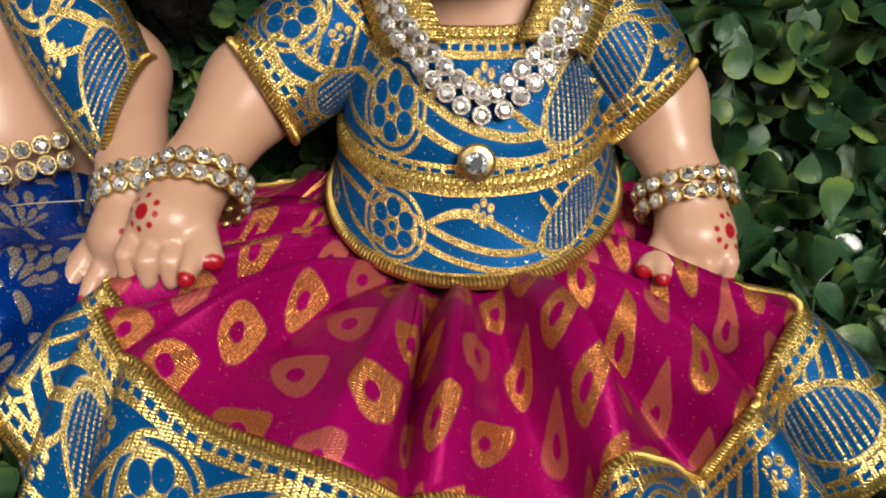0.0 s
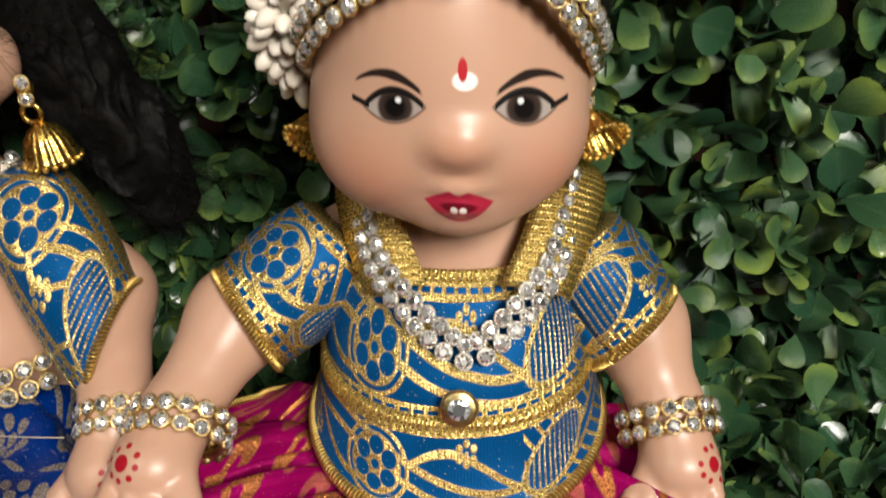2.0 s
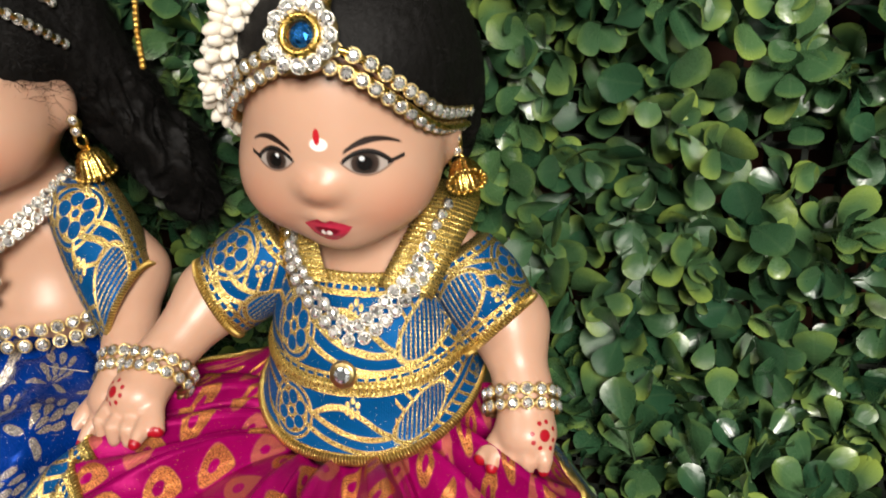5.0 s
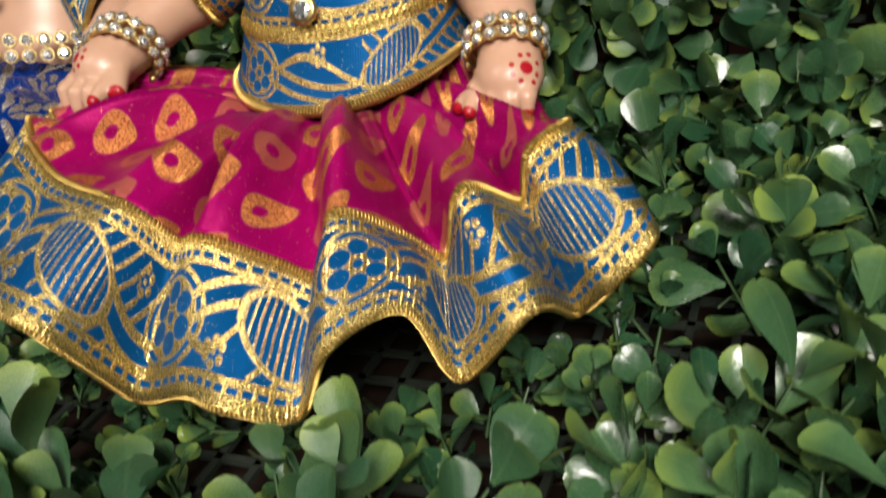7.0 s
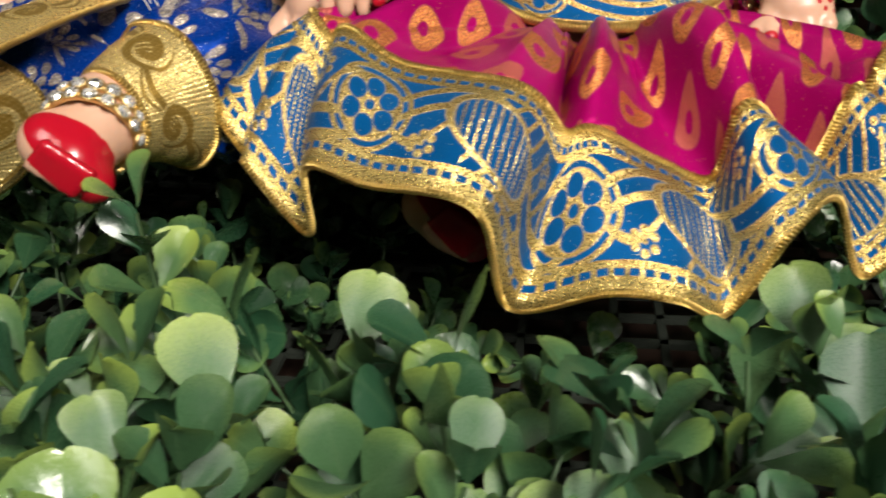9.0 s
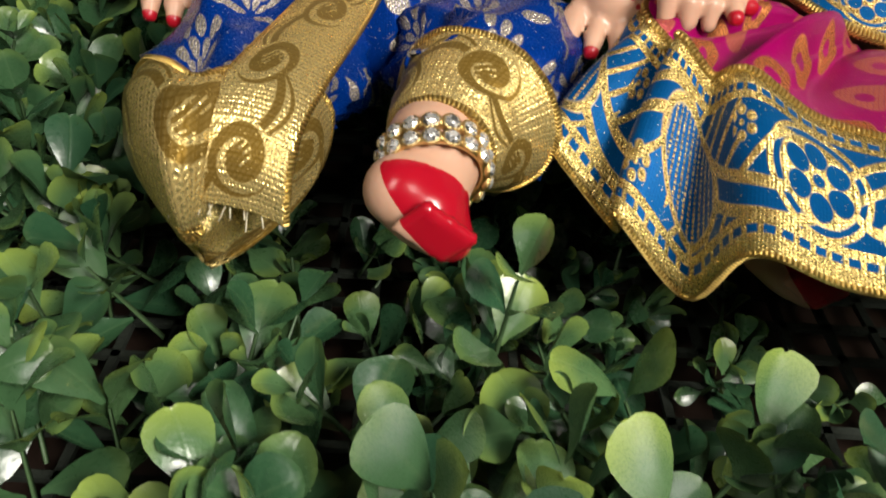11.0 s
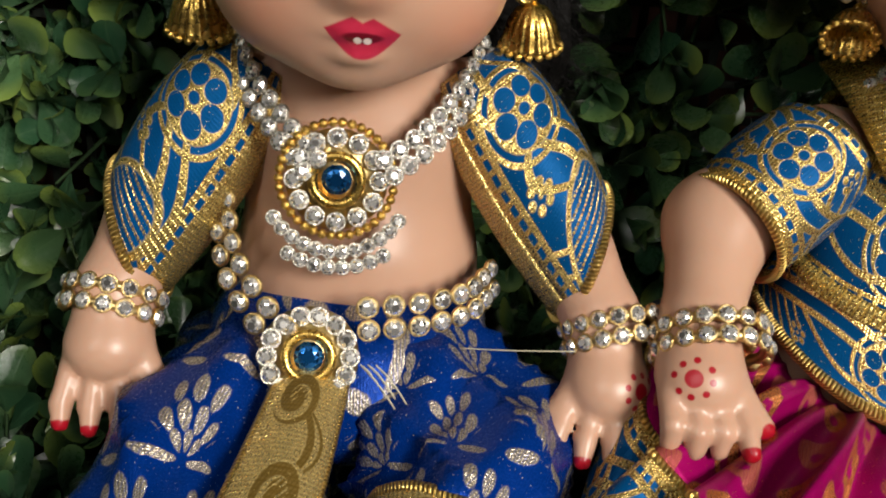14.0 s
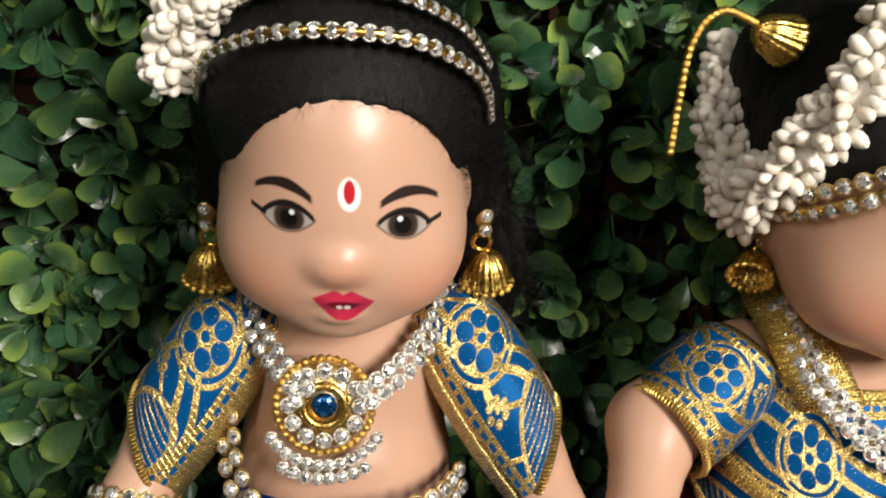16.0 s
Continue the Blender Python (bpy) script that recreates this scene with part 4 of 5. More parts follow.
def skirt():
    ob = thing("skirt", "magenta silk skirt with gold drop motifs and brocade border", "skirt")
    n = 330
    top = spline([f[0] for f in FOLDS], n)
    low = spline([f[1] for f in FOLDS], n)
    t = np.linspace(0, 1, 14)[:, None, None]
    mid = top * (1 - t) + low * t
    swell = np.sin(np.linspace(0, math.pi, 14))[:, None, None]
    outw = np.gradient(top, axis=0)
    outw = np.cross(outw, low - top)
    outw /= np.linalg.norm(outw, axis=1)[:, None]
    outw *= np.where((outw @ V(0, -0.5, 1))[:, None] < 0, -1, 1)
    mid = mid + outw[None] * swell * 0.0016
    seg = np.linalg.norm(np.diff(mid[7], axis=0), axis=1)
    u = np.r_[0, np.cumsum(seg)]
    uv = np.stack([np.broadcast_to(u, (14, n)), np.broadcast_to(np.linspace(0, 0.024, 14)[:, None], (14, n))], -1)
    part("border", sheet("border", mid, BROCADE, uv, 0.0006, False, BROCADE_BACK), ob, None, "blue and gold brocade border with flowers")
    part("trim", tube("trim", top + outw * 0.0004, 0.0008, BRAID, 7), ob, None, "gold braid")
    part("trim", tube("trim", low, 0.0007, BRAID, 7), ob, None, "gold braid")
    # silk between waist and border
    wc = V(0.003, 0.132, 0.0)
    ang = np.arctan2(top[:, 1] - wc[1], top[:, 0] - wc[0])
    ang = np.unwrap(ang)
    pad = np.r_[np.full(40, ang[0]), ang, np.full(40, ang[-1])]
    ang = np.convolve(pad, np.ones(81) / 81, "valid")
    fold = 0.9 - 1.7 * np.abs(np.sin(ang * 8.5 + 0.5 * np.sin(ang * 3.0))) ** 0.75 + np.sin(ang * 5.0 + 1.0) * 0.35
    pleat = 1.0 - 2.0 * np.abs(np.sin(ang * 12.5 + 1.2 * np.sin(ang * 2.0))) ** 0.6
    waist = np.stack([wc[0] + 0.0235 * np.cos(ang), wc[1] + 0.026 * np.sin(ang), 0.0420 + 0.0 * ang], 1)
    under_hand = np.exp((np.cos(ang + 0.40) - 1) / 0.07) + 0.75 * np.exp((np.cos(ang + 2.50) - 1) / 0.05)
    rows = []
    for s in np.linspace(0, 1, 26):
        p = waist * (1 - s) + top * s
        rise = math.sin(math.pi * s) * 0.0055 + math.sin(math.pi * min(1, s * 2.2)) * 0.0008
        p = p + V(0, 0, 1) * rise
        p[:, 2] += (fold * 0.0082 + pleat * 0.0034) * math.sin(math.pi * (s * 0.80 + 0.12)) * (0.45 + 0.55 * s) * (1 - 0.7 * s ** 5) - under_hand * 0.0075 * math.sin(math.pi * s)
        p[:, 2] += (np.sin(ang * 31.0) * 0.0013 + np.sin(ang * 19.0 + 1.3) * 0.0010) * math.sin(math.pi * min(1.0, s * 1.15)) ** 0.7
        p[:, 0] += np.cos(ang * 17.0) * 0.0020 * math.sin(math.pi * s)
        rows.append(p)
    rows = np.array(rows)
    run = np.r_[0, np.cumsum(np.linalg.norm(np.diff(rows[15], axis=0), axis=1))]
    run -= run[n // 2]
    down = np.linalg.norm(np.diff(rows, axis=0), axis=2)
    down = np.r_[np.zeros((1, n)), np.cumsum(down, axis=0)]
    pad = np.concatenate([down[:, :1].repeat(12, 1), down, down[:, -1:].repeat(12, 1)], 1)
    down = np.stack([np.convolve(r, np.ones(25) / 25, "valid") for r in pad])
    uv = np.stack([run[None] * np.linspace(0.62, 1.12, 26)[:, None], 0.026 + down], -1)
    part("silk_panel", sheet("silk_panel", rows, PINK, uv, 0.0005), ob)
    return ob


skirt()


def torso_ring(z, half, front, back, dip=0.0, n=72):
    a = np.linspace(-1.5 * math.pi, 0.5 * math.pi, n)
    yc, ry = (front + back) / 2, (back - front) / 2
    sx, sy = np.cos(a), np.sin(a)
    x = half * np.sign(sx) * np.abs(sx) ** 0.88
    y = yc + ry * np.sign(sy) * np.abs(sy) ** 0.88
    return np.stack([OB[0] - 0.002 + x, OB[1] + y, z - dip * np.clip(-sy, 0, 1) ** 2], 1)


def blouse():
    ob = thing("blouse", "short-sleeved blue and gold brocade blouse on a doll", "blouse", at=SET_BACK)

    def panel(name, levels, mat, v0, v1, rows=14, label=""):
        lv = spline([(l[0], l[1], l[2]) for l in levels], rows)
        dips = np.interp(np.linspace(0, 1, rows), np.linspace(0, 1, len(levels)), [l[3] for l in levels])
        g = np.array([torso_ring(a, b, c, 0.019, d) for (a, b, c), d in zip(lv, dips)])
        mid = g[rows // 2]
        u = np.r_[0, np.cumsum(np.linalg.norm(np.diff(mid, axis=0), axis=1))]
        u = u - u[len(u) // 2] + 0.0340
        uv = np.stack([np.broadcast_to(u, g.shape[:2]), np.broadcast_to(np.linspace(v0, v1, rows)[:, None], g.shape[:2])], -1)
        return part(name, sheet(name, g, mat, uv, 0.0005), ob, None, label), g
    _, up = panel("bodice", [(0.0805, 0.0190, -0.0172, 0.0), (0.0735, 0.0225, -0.0228, 0.0), (0.0665, 0.0240, -0.0280, 0.001), (0.0615, 0.0245, -0.0300, 0.002)],
                  BROCADE_BODICE, 0.019, 0.0)
    _, lo = panel("peplum", [(0.0612, 0.0250, -0.0306, 0.002), (0.0565, 0.0255, -0.0330, 0.003), (0.0525, 0.0262, -0.0362, 0.004), (0.0497, 0.0272, -0.0390, 0.0045)],
                  BROCADE_BODICE, 0.0175, 0.0015)
    lobes = (("waist_band", lo[0], 0.0019, 0.5), ("hem_braid", lo[-1], 0.0012, 1.0), ("neck_braid", up[0], 0.0015, 0.6))
    for name, ring, r, flat in lobes:
        part(name, tube(name, ring + V(0, -0.0004, 0), r, BRAID if name == "hem_braid" else LAME, 8, False, flat), ob, None, "gold braid")
    # straps over the shoulders
    for s in (-1, 1):
        c = spline([(OB[0] + s * 0.0115, OB[1] - 0.0195, 0.0790), (OB[0] + s * 0.0155, OB[1] - 0.013, 0.0865), (OB[0] + s * 0.0185, OB[1] - 0.002, 0.0915), (OB[0] + s * 0.0165, OB[1] + 0.010, 0.0905)], 18)
        w = np.linspace(-0.5, 0.5, 6)
        g = np.array([c + V(s * 0.0112, 0.0025, -0.0038) * k + V(0, -0.0012, 0.0016) * (1 - 4 * k * k) for k in w])
        part("collar", sheet("collar", g, LAME, None, 0.0006), ob, None, "gold lame collar")
    for arm, s in ((ARMS_B[0], 1), (ARMS_B[1], -1)):
        a, b = V(*arm[0]) - V(*SET_BACK), V(*arm[1]) - V(*SET_BACK)
        sleeve(ob, a + V(-s * 0.000, -0.002, 0.0035), a * 0.1 + b * 0.9 + V(0, -0.003, -0.0005), 0.0096, 0.0105, BROCADE_SMALL, 0.019, s)
    return ob


def sleeve(parent, a, b, ra, rb, mat, width, s, u0=0.0, lengthwise=False):
    """A short tube sleeve with a gold edge."""
    d = (b - a) / np.linalg.norm(b - a)
    x = np.cross(d, V(0, 0, 1))
    x /= np.linalg.norm(x)
    y = np.cross(d, x)
    ang = np.linspace(0, 2 * math.pi, 44)
    rows = []
    for t in np.linspace(0, 1, 12):
        r = ra + (rb - ra) * t + 0.0016 * math.sin(math.pi * t)
        if t == 0:
            r *= 0.82
        slant = (np.sin(ang) * 0.25 * r * (t - 0.3))[:, None] * d
        if lengthwise:
            inner = V(-s, -0.5, -0.3)
            slant = ((np.cos(ang) * (x @ inner) + np.sin(ang) * (y @ inner)) * 0.7 * r * t)[:, None] * d
        rows.append(a + (b - a) * t + r * (np.cos(ang)[:, None] * x + np.sin(ang)[:, None] * y) + slant)
    rows = np.array(rows)
    uv = np.stack([np.broadcast_to(ang * (ra + rb) / 2 + u0, rows.shape[:2]), np.broadcast_to(np.linspace(0, width, 12)[:, None], rows.shape[:2])], -1)
    if lengthwise:
        front = V(s * 0.55, -1.0, 0.35)
        mid = math.atan2(front @ y, front @ x)
        off = np.array([(q + math.pi) % (2 * math.pi) - math.pi for q in ang - mid])
        run = np.linspace(0, np.linalg.norm(b - a), 12)[:, None]
        uv = np.stack([np.broadcast_to(run + u0, rows.shape[:2]), np.broadcast_to(np.abs(off * ra * 1.05) * np.sign(off) + width / 2, rows.shape[:2])], -1)
    ob = part("sleeve", sheet("sleeve", rows, mat, uv, 0.0006), parent)
    part("cuff_braid", tube("cuff_braid", rows[-1][:-1], 0.0008, BRAID, 7, True), ob, None, "gold braid")
    return ob


blouse()

# ---- second doll: jewellery ----
BODY_B, BODY_A = Vector((OB[0], OB[1], 0)), Vector((OA[0], OA[1], 0))


def outward(centre, lift):
    def f(p):
        v = Vector(p) - centre
        v.z = 0
        return v.normalized() + Vector((0, 0, lift))
    return f


def round_gem(parent, m, ring, gem, petals, stone_r, ring_r):
    """A foil-backed blue stone in a gold ring, inside a circle of clear stones."""
    t = np.linspace(0, 2 * math.pi, 28, endpoint=False)
    loop = np.stack([np.cos(t) * ring, np.sin(t) * ring, 0 * t + 0.0006], 1)
    part("ring", tube("ring", loop, 0.00085, GOLD_METAL, 8, True), parent, m, "polished gold ring")
    part("backing", lathe("backing", [(ring_r + stone_r, -0.0008), (ring_r + stone_r, -0.0003), (0.0005, -0.0002)], CUP_METAL, 24), parent, m)
    part("gem", STONE_BLUE, parent, m @ Matrix.Diagonal((gem, gem, gem * 0.6, 1)), "cut blue stone")
    for k in range(petals):
        a = 2 * math.pi * k / petals
        q = m @ Matrix.Translation((math.cos(a) * ring_r, math.sin(a) * ring_r, 0.0004))
        c = part("setting", SILVER_CUP, parent, q @ Matrix.Diagonal((stone_r, stone_r, stone_r, 1)))
        part("stone", STONE, c)


STONE_BLUE = stone_mesh("gem", SAPPHIRE, 10)

neck_b = thing("necklace", "double-row clear rhinestone necklace over a brocade blouse", "necklace", at=SET_BACK)
curve = spline([(OB[0] - 0.0195, OB[1] - 0.004, 0.0925), (OB[0] - 0.0155, OB[1] - 0.0175, 0.0850), (OB[0] - 0.0088, OB[1] - 0.0240, 0.0785), (OB[0] - 0.0024, OB[1] - 0.0268, 0.0735), (OB[0] + 0.001, OB[1] - 0.0274, 0.0722),
                (OB[0] + 0.0042, OB[1] - 0.0267, 0.0737), (OB[0] + 0.0100, OB[1] - 0.0238, 0.0790), (OB[0] + 0.0155, OB[1] - 0.0175, 0.0850), (OB[0] + 0.0195, OB[1] - 0.004, 0.0925)], 80)
stone_rows(neck_b, curve, outward(BODY_B, 0.5), 2, 0.00135, 0.0030, SILVER_CUP)
btn = thing("mirror_button", "round silver mirror button sewn on brocade", "button", at=SET_BACK)
m = frame_at((0.0055, 0.1098, 0.0645), (0.02, -1, 0.45), (1, 0, 0))
part("rim", lathe("rim", [(0.0028, -0.0008), (0.0032, 0.0), (0.0030, 0.0007), (0.0026, 0.0009)], CUP_METAL, 24), btn, m)
part("mirror", stone_mesh("mirror", MIRROR_STONE, 12), btn, m @ Matrix.Diagonal((0.0026, 0.0026, 0.0018, 1)))
bangle("double-row rhinestone bangle on the doll's wrist beside a leaf wall", (0.0440, 0.1265, 0.0487), (0.15, -0.74, -0.62), 0.0088)
bangle("double-row rhinestone bangle on the wrist touching another doll", (-0.0408, 0.1122, 0.0572), (-0.05, -0.88, -0.42), 0.0090)

# forehead ornament
tikka = thing("forehead_ornament", "gold rhinestone headpiece with a round blue stone", "headpiece", at=SET_BACK)
hc = BODY_B + Vector((0, 0.002, 0.122))
band = spline([(OB[0] - 0.0275, OB[1] + 0.004, 0.1125), (OB[0] - 0.0250, OB[1] - 0.0130, 0.1190), (OB[0] - 0.0185, OB[1] - 0.0225, 0.1270), (OB[0] - 0.008, OB[1] - 0.0272, 0.1340),
               (OB[0] + 0.001, OB[1] - 0.0280, 0.1365), (OB[0] + 0.010, OB[1] - 0.0270, 0.1340), (OB[0] + 0.0165, OB[1] - 0.0220, 0.1265), (OB[0] + 0.0205, OB[1] - 0.0130, 0.1180), (OB[0] + 0.0220, OB[1] + 0.004, 0.1110)], 90)
stone_rows(tikka, band, lambda p: Vector(p) - hc, 2, 0.00135, 0.0033, None, 0.0034)
for k in (-0.0017, 0.0017):
    part("band", tube("band", band + V(0, 0.0008, k), 0.0008, GOLD_METAL, 6), tikka)
strip = spline([(OB[0] + 0.001, OB[1] - 0.0240, 0.1430), (OB[0] + 0.0005, OB[1] - 0.0165, 0.1478), (OB[0], OB[1] - 0.006, 0.1512), (OB[0] - 0.001, OB[1] + 0.004, 0.1520)], 40)
stone_rows(tikka, strip, lambda p: Vector(p) - hc, 2, 0.0014, 0.0032, None, 0.0032)
for k in (-0.0034, 0.0, 0.0034):
    part("band", tube("band", strip + V(k, 0.0002, -0.0002), 0.0006, GOLD_METAL, 6), tikka)
round_gem(tikka, frame_at((OB[0] + 0.001, OB[1] - 0.0285, 0.1402), (0.0, -1, 0.55), (1, 0, 0)), 0.0034, 0.0024, 12, 0.0014, 0.0056)


def garland(label, curve, radius, count, seed, at=(0, 0, 0)):
    """A thick string of ivory buds, each bud a piece of its own."""
    ob = thing("flower_garland", label, "garland", "flower garlands", at)
    rng = random.Random(seed)
    pts, tan = along(np.asarray(curve), 0.0016)
    part("string", tube("string", pts, radius * 0.45, PEARL, 7), ob)
    for i in range(count):
        k = min(len(pts) - 1, int(i / count * len(pts)))
        t = Vector(tan[k])
        a = t.orthogonal().normalized()
        a.rotate(Matrix.Rotation(i * 2.399 + rng.uniform(-0.3, 0.3), 3, t))
        d = (a + t * rng.uniform(-0.25, 0.45)).normalized()
        r = rng.uniform(0.0020, 0.0027)
        part("bud", PETAL, ob, frame_at(Vector(pts[k]) + a * radius * rng.uniform(0.50, 0.85), d, t) @ Matrix.Diagonal((r, r, r * 0.95, 1)))
    return ob


gb = V(*OB)
garland("thick ivory bud garland wound round the tied-up black hair",
        spline([gb + V(*q) for q in ((-0.008, 0.006, 0.1510), (-0.0125, -0.004, 0.1480), (-0.0180, -0.0100, 0.1410), (-0.0240, -0.0105, 0.1310), (-0.0285, -0.0060, 0.1200), (-0.0290, 0.002, 0.1110),
                                     (-0.0285, 0.014, 0.1160), (-0.0280, 0.025, 0.1250), (-0.0230, 0.034, 0.1340))], 60), 0.0060, 430, 1, SET_BACK)


# ---- earrings and hair bell ----
BELL = lathe("bell", [(0.0006, 0.0), (0.0012, -0.0006), (0.0022, -0.0012), (0.0032, -0.0030), (0.0038, -0.0052), (0.0041, -0.0062), (0.0043, -0.0066), (0.0041, -0.0071), (0.0036, -0.0070), (0.0030, -0.0035), (0.0006, -0.0012)],
             GOLD_METAL, 72, 18, 0.05)


def loop_mesh(r, thick):
    t = np.linspace(0, 2 * math.pi, 20, endpoint=False)
    return tube("loop", np.stack([np.cos(t) * r, 0 * t, np.sin(t) * r], 1), thick, GOLD_METAL, 7, True)


LOOP = loop_mesh(0.0018, 0.0005)


def earring(label, p, facing, hang, tilt, size=1.18, at=(0, 0, 0)):
    """Stud, loop and bell-shaped drop."""
    ob = thing("earring", label, "earring", "bell earrings", at)
    p = Vector(p)
    part("stud", BEAD, ob, Matrix.Translation(p) @ Matrix.Diagonal((0.0016, 0.0016, 0.0018, 1)))
    set_stone(ob, p + Vector(facing) * 0.0012 + Vector((0, 0, 0.0015)), facing, (0, 0, 1), 0.0012)
    set_stone(ob, p + Vector(facing) * 0.0012 + Vector((0, 0, -0.0016)), facing, (0, 0, 1), 0.0012)
    part("loop", LOOP, ob, Matrix.Translation(p + Vector((0, 0, -0.0046))))
    bell = part("bell", BELL, ob, Matrix.Translation(p + Vector((0, 0, -0.0062)) + Vector(hang)) @ pose(0, 0, 0, *tilt) @ Matrix.Diagonal((size, size, size * 0.9, 1)))
    for k in range(18):
        a = 2 * math.pi * k / 18
        part("bead", BEAD, bell, Matrix.Translation((0.0042 * math.cos(a), 0.0042 * math.sin(a), -0.0071)) @ Matrix.Diagonal((0.0006, 0.0006, 0.0006, 1)))
    return ob


earring("gold bell earring with clear stones on a doll's ear", (-0.1233, 0.1455, 0.1057), (-0.3, -1, 0.1), (0, 0, 0), (0, 4, 0))
earring("gold bell earring with clear stones on a doll's ear", (-0.0717, 0.1470, 0.1050), (0.3, -1, 0.1), (0.001, 0, 0), (0, -5, 0))
earring("gold bell earring turned outwards beside a garland", (OB[0] - 0.0240, OB[1] + 0.0000, 0.1065), (-0.3, -1, 0.1), (-0.001, 0.000, 0.002), (-55, 40, 0), 1.0, SET_BACK)
earring("gold bell earring turned outwards beside a leaf wall", (OB[0] + 0.0200, OB[1] + 0.0010, 0.1065), (0.3, -1, 0.1), (0.001, 0.000, 0.002), (-55, -40, 0), 1.0, SET_BACK)

bell = thing("hair_bell", "gold bell hair ornament with a hanging bead chain", "hair ornament")
part("bell", BELL, bell, frame_at((-0.0265, 0.1490, 0.1435), (-0.9, -0.25, 0.35), (0, 1, 0)) @ Matrix.Diagonal((1.1, 1.1, 1.2, 1)))
chain = spline([(-0.0272, 0.1480, 0.1445), (-0.0345, 0.1450, 0.1470), (-0.0395, 0.1420, 0.1430), (-0.0410, 0.1395, 0.1340), (-0.0413, 0.1380, 0.1240)], 50)
for p in along(chain, 0.00125)[0]:
    part("bead", BEAD, bell, Matrix.Translation(p) @ Matrix.Diagonal((0.0008, 0.0008, 0.0008, 1)))

# ---- first doll: wrapped trousers, sash, sleeves ----
def leg_tube(parent, name, centre, radii, mat, squash, width=None, wrinkle=0.0, seed=0.0, slant=0.0):
    c = spline(centre, 40)
    rad = np.interp(np.linspace(0, 1, 40), np.linspace(0, 1, len(radii)), radii)
    tan = np.gradient(c, axis=0)
    tan /= np.linalg.norm(tan, axis=1)[:, None]
    x = np.cross(tan, V(0, 0, 1))
    x /= np.linalg.norm(x, axis=1)[:, None]
    y = np.cross(x, tan)
    ang = np.linspace(0, 2 * math.pi, 56) - math.pi / 2
    s = np.linspace(0, 1, 40)
    wr = 1 + wrinkle * (np.sin(ang[None] * 3 + s[:, None] * 9 + seed) * 0.5 + 0.6 - np.abs(np.sin(ang[None] * 3.0 - s[:, None] * 7 + seed)) ** 0.6 - 0.5 * np.abs(np.sin(ang[None] * 5.0 + s[:, None] * 11 + seed)) ** 0.6)
    g = c[:, None] + (rad[:, None] * wr)[..., None] * (np.cos(ang)[None, :, None] * x[:, None] + squash * np.sin(ang)[None, :, None] * y[:, None])
    g[..., 1] += slant * np.abs(g[..., 0] - c[:, None, 0])
    dist = np.r_[0, np.cumsum(np.linalg.norm(np.diff(c, axis=0), axis=1))]
    across = np.broadcast_to((ang + math.pi / 2) * rad.mean(), (40, 56))
    long = np.broadcast_to((np.linspace(0, width, 40) if width else dist)[:, None], (40, 56))
    uv = np.stack([across, long], -1)
    return part(name, sheet(name, g, mat, uv, 0.0006), parent), g


dhoti = thing("wrapped_trousers", "royal blue silk wrapped trousers with gold scroll ribbon", "trousers")
hips = blend([(ellipsoid((-0.099, 0.141, 0.033), (0.0265, 0.0240, 0.0200)), 0.004), (ellipsoid((-0.099, 0.126, 0.037), (0.0240, 0.0190, 0.0150)), 0.008)])
hv, hf = net_surface(hips, (-0.135, 0.10, 0.005), (-0.065, 0.17, 0.064), 0.0012)
hv += np.array([noise.noise_vector(Vector(v * 90.0)) for v in hv]) * 0.0010
part("seat", make_mesh("seat", hv, [tuple(int(i) for i in f) for f in hf], [ROYAL], True, np.stack([hv[:, 0], hv[:, 2] + 0.6 * (0.16 - hv[:, 1])], 1)), dhoti)
leg_tube(dhoti, "trouser_leg", [(-0.108, 0.138, 0.032), (-0.1185, 0.112, 0.034), (-0.1225, 0.090, 0.033), (-0.1240, 0.068, 0.031)], [0.0175, 0.0186, 0.0165, 0.0100], ROYAL, 0.92, None, 0.21, 0.4)
leg_tube(dhoti, "trouser_leg", [(-0.090, 0.138, 0.032), (-0.0805, 0.118, 0.033), (-0.0785, 0.100, 0.034), (-0.0822, 0.0865, 0.034)], [0.0165, 0.0182, 0.0182, 0.0150], ROYAL, 0.92, None, 0.19, 1.7)
_, cuff = leg_tube(dhoti, "ribbon_cuff", [(-0.0815, 0.0875, 0.0345), (-0.0850, 0.0812, 0.0345), (-0.0872, 0.0750, 0.0345)], [0.0156, 0.0118, 0.0088], SCROLL, 0.95, 0.020, 0.02, 0.0)
part("trim", tube("trim", cuff[0][:-1], 0.0009, BRAID, 6, True), dhoti)
part("trim", tube("trim", cuff[-1][:-1], 0.0009, BRAID, 6, True), dhoti)
_, cuff = leg_tube(dhoti, "ribbon_cuff", [(-0.1236, 0.0655, 0.0325), (-0.1240, 0.0605, 0.0325), (-0.1240, 0.0562, 0.0315), (-0.1237, 0.0530, 0.0300)], [0.0172, 0.0166, 0.0130, 0.0015], SCROLL, 0.95, 0.020, 0.02, 0.6, 1.15)
part("trim", tube("trim", cuff[0][:-1], 0.0009, BRAID, 6, True), dhoti)
part("trim", tube("trim", cuff[-1][:-1], 0.0009, BRAID, 6, True), dhoti)
c = spline([(-0.1035, 0.1115, 0.0515), (-0.1053, 0.1000, 0.0520), (-0.1080, 0.0860, 0.0515), (-0.1122, 0.0700, 0.0498), (-0.1152, 0.0615, 0.0468), (-0.1168, 0.0560, 0.0415), (-0.1178, 0.0545, 0.0350)], 40)
half = np.interp(np.linspace(0, 1, 40), [0, 0.25, 0.6, 1], [0.0050, 0.0060, 0.0074, 0.0088])
w = np.linspace(-1, 1, 15)
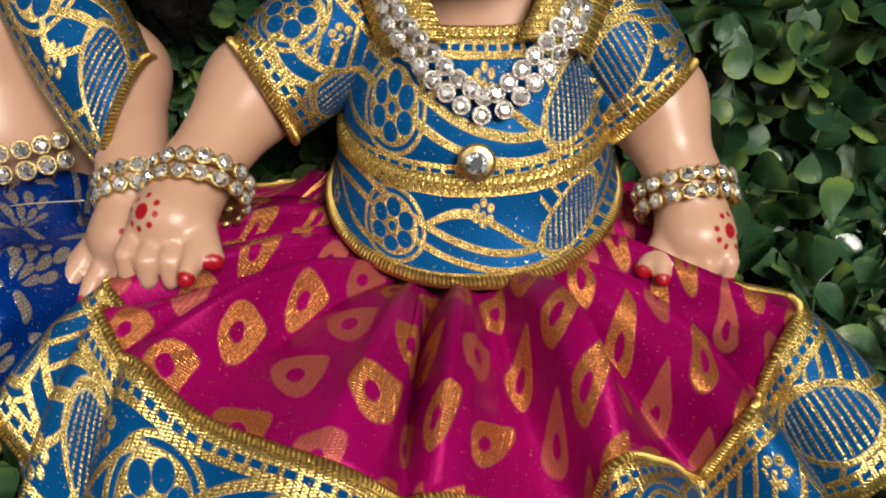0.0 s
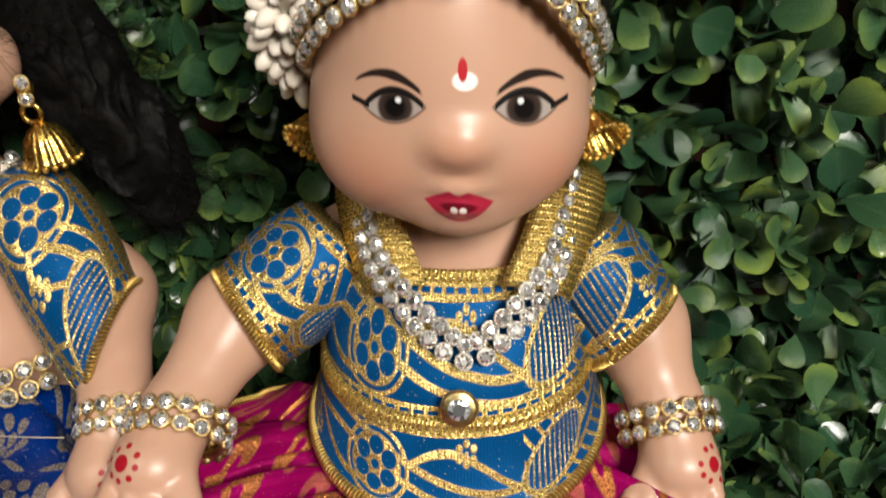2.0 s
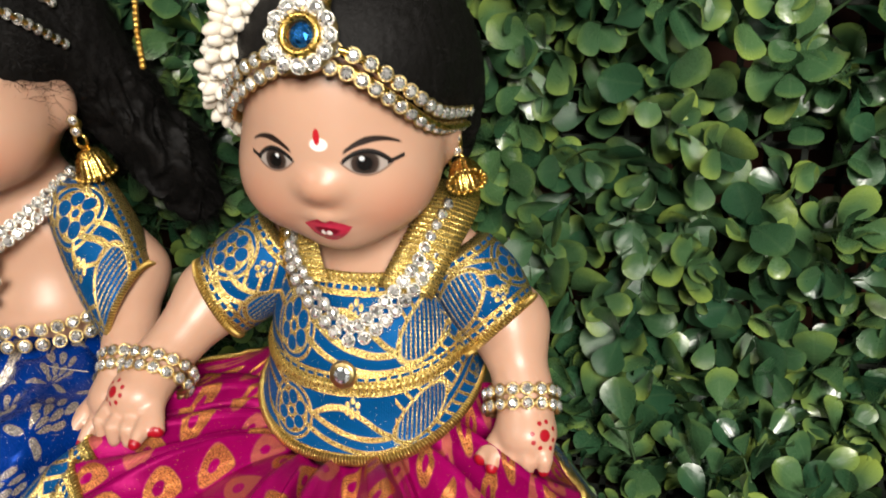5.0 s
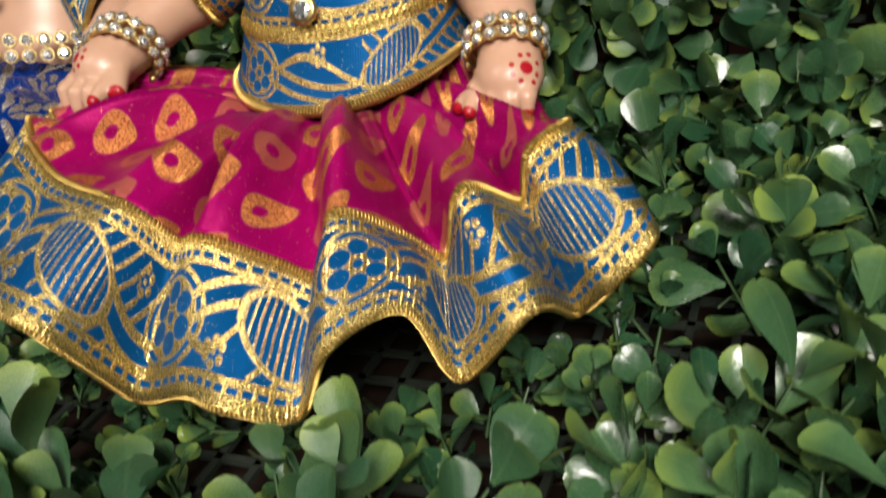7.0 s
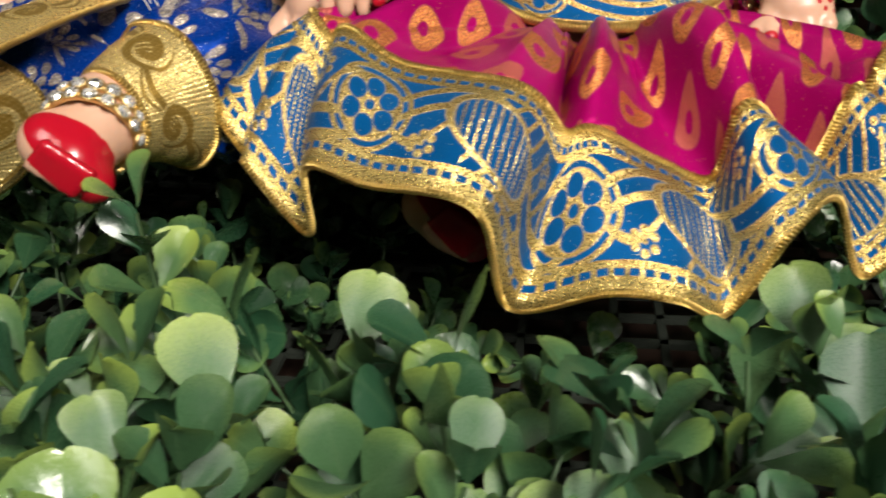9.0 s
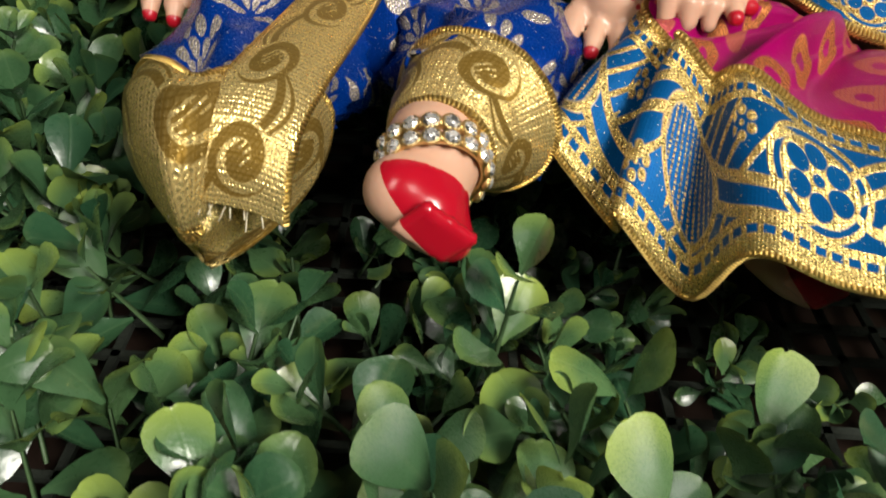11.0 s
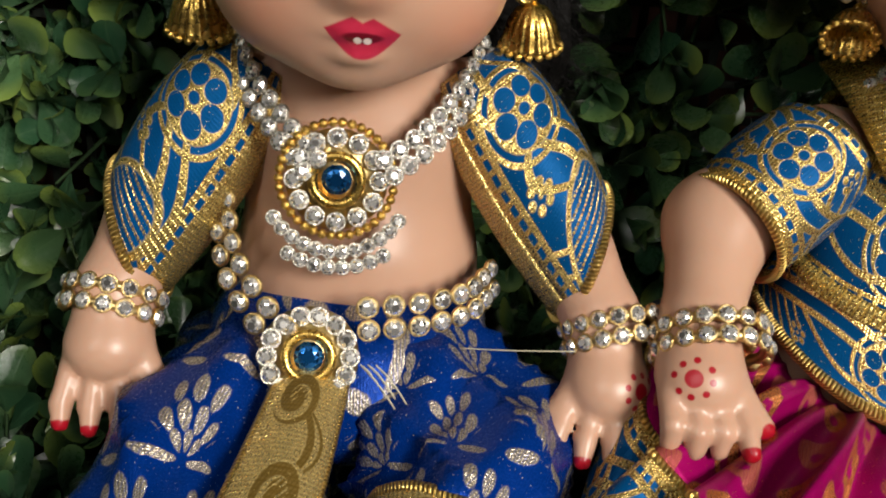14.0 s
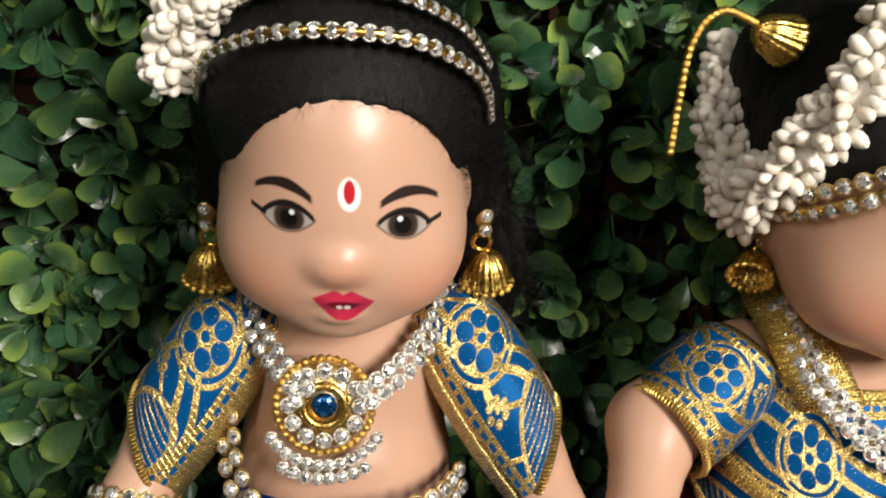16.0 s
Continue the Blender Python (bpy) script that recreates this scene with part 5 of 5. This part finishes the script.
g = c[:, None] + half[:, None, None] * w[None, :, None] * V(0.97, -0.10, -0.08)[None, None] - V(0, 0, 1) * (w ** 2 * 0.0018)[None, :, None]
du = np.r_[0, np.cumsum(np.linalg.norm(np.diff(c, axis=0), axis=1))]
uv = np.stack([np.broadcast_to(du[:, None], g.shape[:2]), np.broadcast_to(0.010 + w[None] * 0.010, g.shape[:2])], -1)
part("sash", sheet("sash", g, SCROLL, uv, 0.0007), dhoti, None, "gold scroll ribbon sash with a frayed end")
for k in (0, -1):
    part("trim", tube("trim", g[:, k], 0.0008, BRAID, 6), dhoti)
for k in range(12):
    p = g[-1][k % 15] + V(random.uniform(-0.0006, 0.0006), 0, 0)
    part("fray", tube("fray", [p, p + V(random.uniform(-0.001, 0.001), -random.uniform(0.001, 0.003), -random.uniform(0.0005, 0.002))], 0.00013, THREAD, 3), dhoti)

for arm, s in ((ARMS_A[0], 1), (ARMS_A[1], -1)):
    ob = thing("brocade_sleeve", "blue and gold brocade drape round a doll's upper arm", "sleeve", "brocade arm drapes")
    a, b, w_ = V(*arm[0]), V(*arm[1]), V(*arm[2])
    sleeve(ob, a + V(-s * 0.002, 0.000, 0.0065), b * 0.35 + w_ * 0.65 + V(-s * 0.0005, 0.001, 0.001), 0.0090, 0.0098, BROCADE, 0.024, s, 0.002, True)

# ---- first doll: jewellery ----
neck_a = thing("necklace", "double-row rhinestone necklace with a round blue pendant", "necklace")
for s in (-1, 1):
    curve = spline([(OA[0] + s * 0.0210, OA[1] - 0.003, 0.0905), (OA[0] + s * 0.0170, OA[1] - 0.0125, 0.0865), (OA[0] + s * 0.0115, OA[1] - 0.0195, 0.0825), (OA[0] + s * 0.006 - 0.001, OA[1] - 0.0235, 0.0790)], 30)
    stone_rows(neck_a, curve, outward(BODY_A, 0.6), 2, 0.00135, 0.0029, SILVER_CUP)
pm = frame_at((-0.1010, 0.1265, 0.0765), (0.0, -1, 0.42), (1, 0, 0))
round_gem(neck_a, pm, 0.0038, 0.0024, 12, 0.0014, 0.0066)
for k in range(38):
    a = 2 * math.pi * k / 38
    part("bead", BEAD, neck_a, pm @ Matrix.Translation((0.0089 * math.cos(a), 0.0089 * math.sin(a), 0)) @ Matrix.Diagonal((0.00082, 0.00082, 0.00082, 1)))
for rr, lo, hi, n in ((0.0116, 213, 327, 12), (0.0142, 238, 302, 8)):
    for k in range(n):
        a = radians(lo + (hi - lo) * k / (n - 1))
        q = pm @ Matrix.Translation((rr * math.cos(a), rr * math.sin(a), 0.0004 - 0.0006 * (rr > 0.011)))
        c = part("setting", SILVER_CUP, neck_a, q @ Matrix.Diagonal((0.0011, 0.0011, 0.0011, 1)))
        part("stone", STONE, c)

belt = thing("waist_belt", "double-row gold rhinestone belt with a round blue buckle", "belt")
bw = outward(BODY_A, 0.35)
stone_rows(belt, spline([(-0.0955, 0.1150, 0.0580), (-0.0870, 0.1165, 0.0580), (-0.0790, 0.1220, 0.0562), (-0.0740, 0.1310, 0.0540)], 30), bw, 2, 0.0016, 0.0039)
stone_rows(belt, spline([(-0.1090, 0.1130, 0.0560), (-0.1140, 0.1170, 0.0590), (-0.1185, 0.1245, 0.0625), (-0.1205, 0.1340, 0.0660)], 30), bw, 2, 0.0016, 0.0039)
round_gem(belt, frame_at((-0.1045, 0.1105, 0.0540), (0.05, -1, 0.75), (1, 0, 0)), 0.0036, 0.0024, 14, 0.0014, 0.0064)
bangle("double-row rhinestone bangle on a wrist over blue silk", (-0.0541, 0.1197, 0.0523), (0.15, -0.75, -0.60), 0.0086)
bangle("double-row rhinestone bangle on a wrist beside green leaves", (-0.1380, 0.1245, 0.0525), (-0.15, -0.72, -0.60), 0.0080)
bangle("double-row rhinestone anklet above a red-painted foot", (-0.0882, 0.0705, 0.0335), (0.05, -1.0, -0.30), 0.0088, "anklet", 2, 0.0014, 0.0032, 1.0)

hoop = thing("hair_band", "two rhinestone bands across fuzzy black hair", "hair band")
ha = V(*OA)
ca = BODY_A + Vector((0, 0.003, 0.128))
for pts in (((-0.0262, 0.000, 0.1270), (-0.0225, -0.0110, 0.1370), (-0.0125, -0.0185, 0.1435), (0.000, -0.0212, 0.1455), (0.0130, -0.0185, 0.1432), (0.0230, -0.0105, 0.1355), (0.0266, 0.002, 0.124)),
            ((-0.0180, -0.003, 0.1445), (-0.0100, -0.0110, 0.1495), (0.002, -0.0135, 0.1505), (0.0125, -0.0115, 0.1478), (0.0205, -0.0050, 0.1420), (0.0255, 0.003, 0.1340))):
    c = spline([ha + V(*q) for q in pts], 70)
    stone_rows(hoop, c, lambda p: Vector(p) - ca, 1, 0.0012, 0.0027, SILVER_CUP)
    part("band", tube("band", c, 0.0008, GOLD_METAL, 6), hoop)
garland("thick ivory bud garland behind a rhinestone hair band",
        spline([ha + V(*q) for q in ((-0.0300, 0.000, 0.1300), (-0.0280, -0.002, 0.1400), (-0.0205, -0.003, 0.1480), (-0.010, -0.003, 0.1525), (0.004, 0.000, 0.1555))], 50), 0.0050, 230, 2)
loose = thing("loose_thread", "fine pale loose thread between belt and bangle", "thread")
part("strand", tube("strand", spline([(-0.0800, 0.1185, 0.0490), (-0.0720, 0.1150, 0.0520), (-0.0620, 0.1130, 0.0540)], 12), 0.00012, THREAD, 4), loose)
wisps = thing("frayed_threads", "short frayed gold threads beside the belt buckle", "thread")
for k in range(7):
    p = V(-0.0965 + 0.0012 * (k % 3), 0.1095, 0.0535)
    q = p + V(0.002 + 0.0012 * k * 0.5, -0.0015 - 0.0004 * k, -0.0015 - 0.0007 * k)
    part("thread", tube("thread", spline([p, (p + q) / 2 + V(0.0004, -0.0006, 0.0006), q], 8), 0.00014, THREAD, 4), wisps)
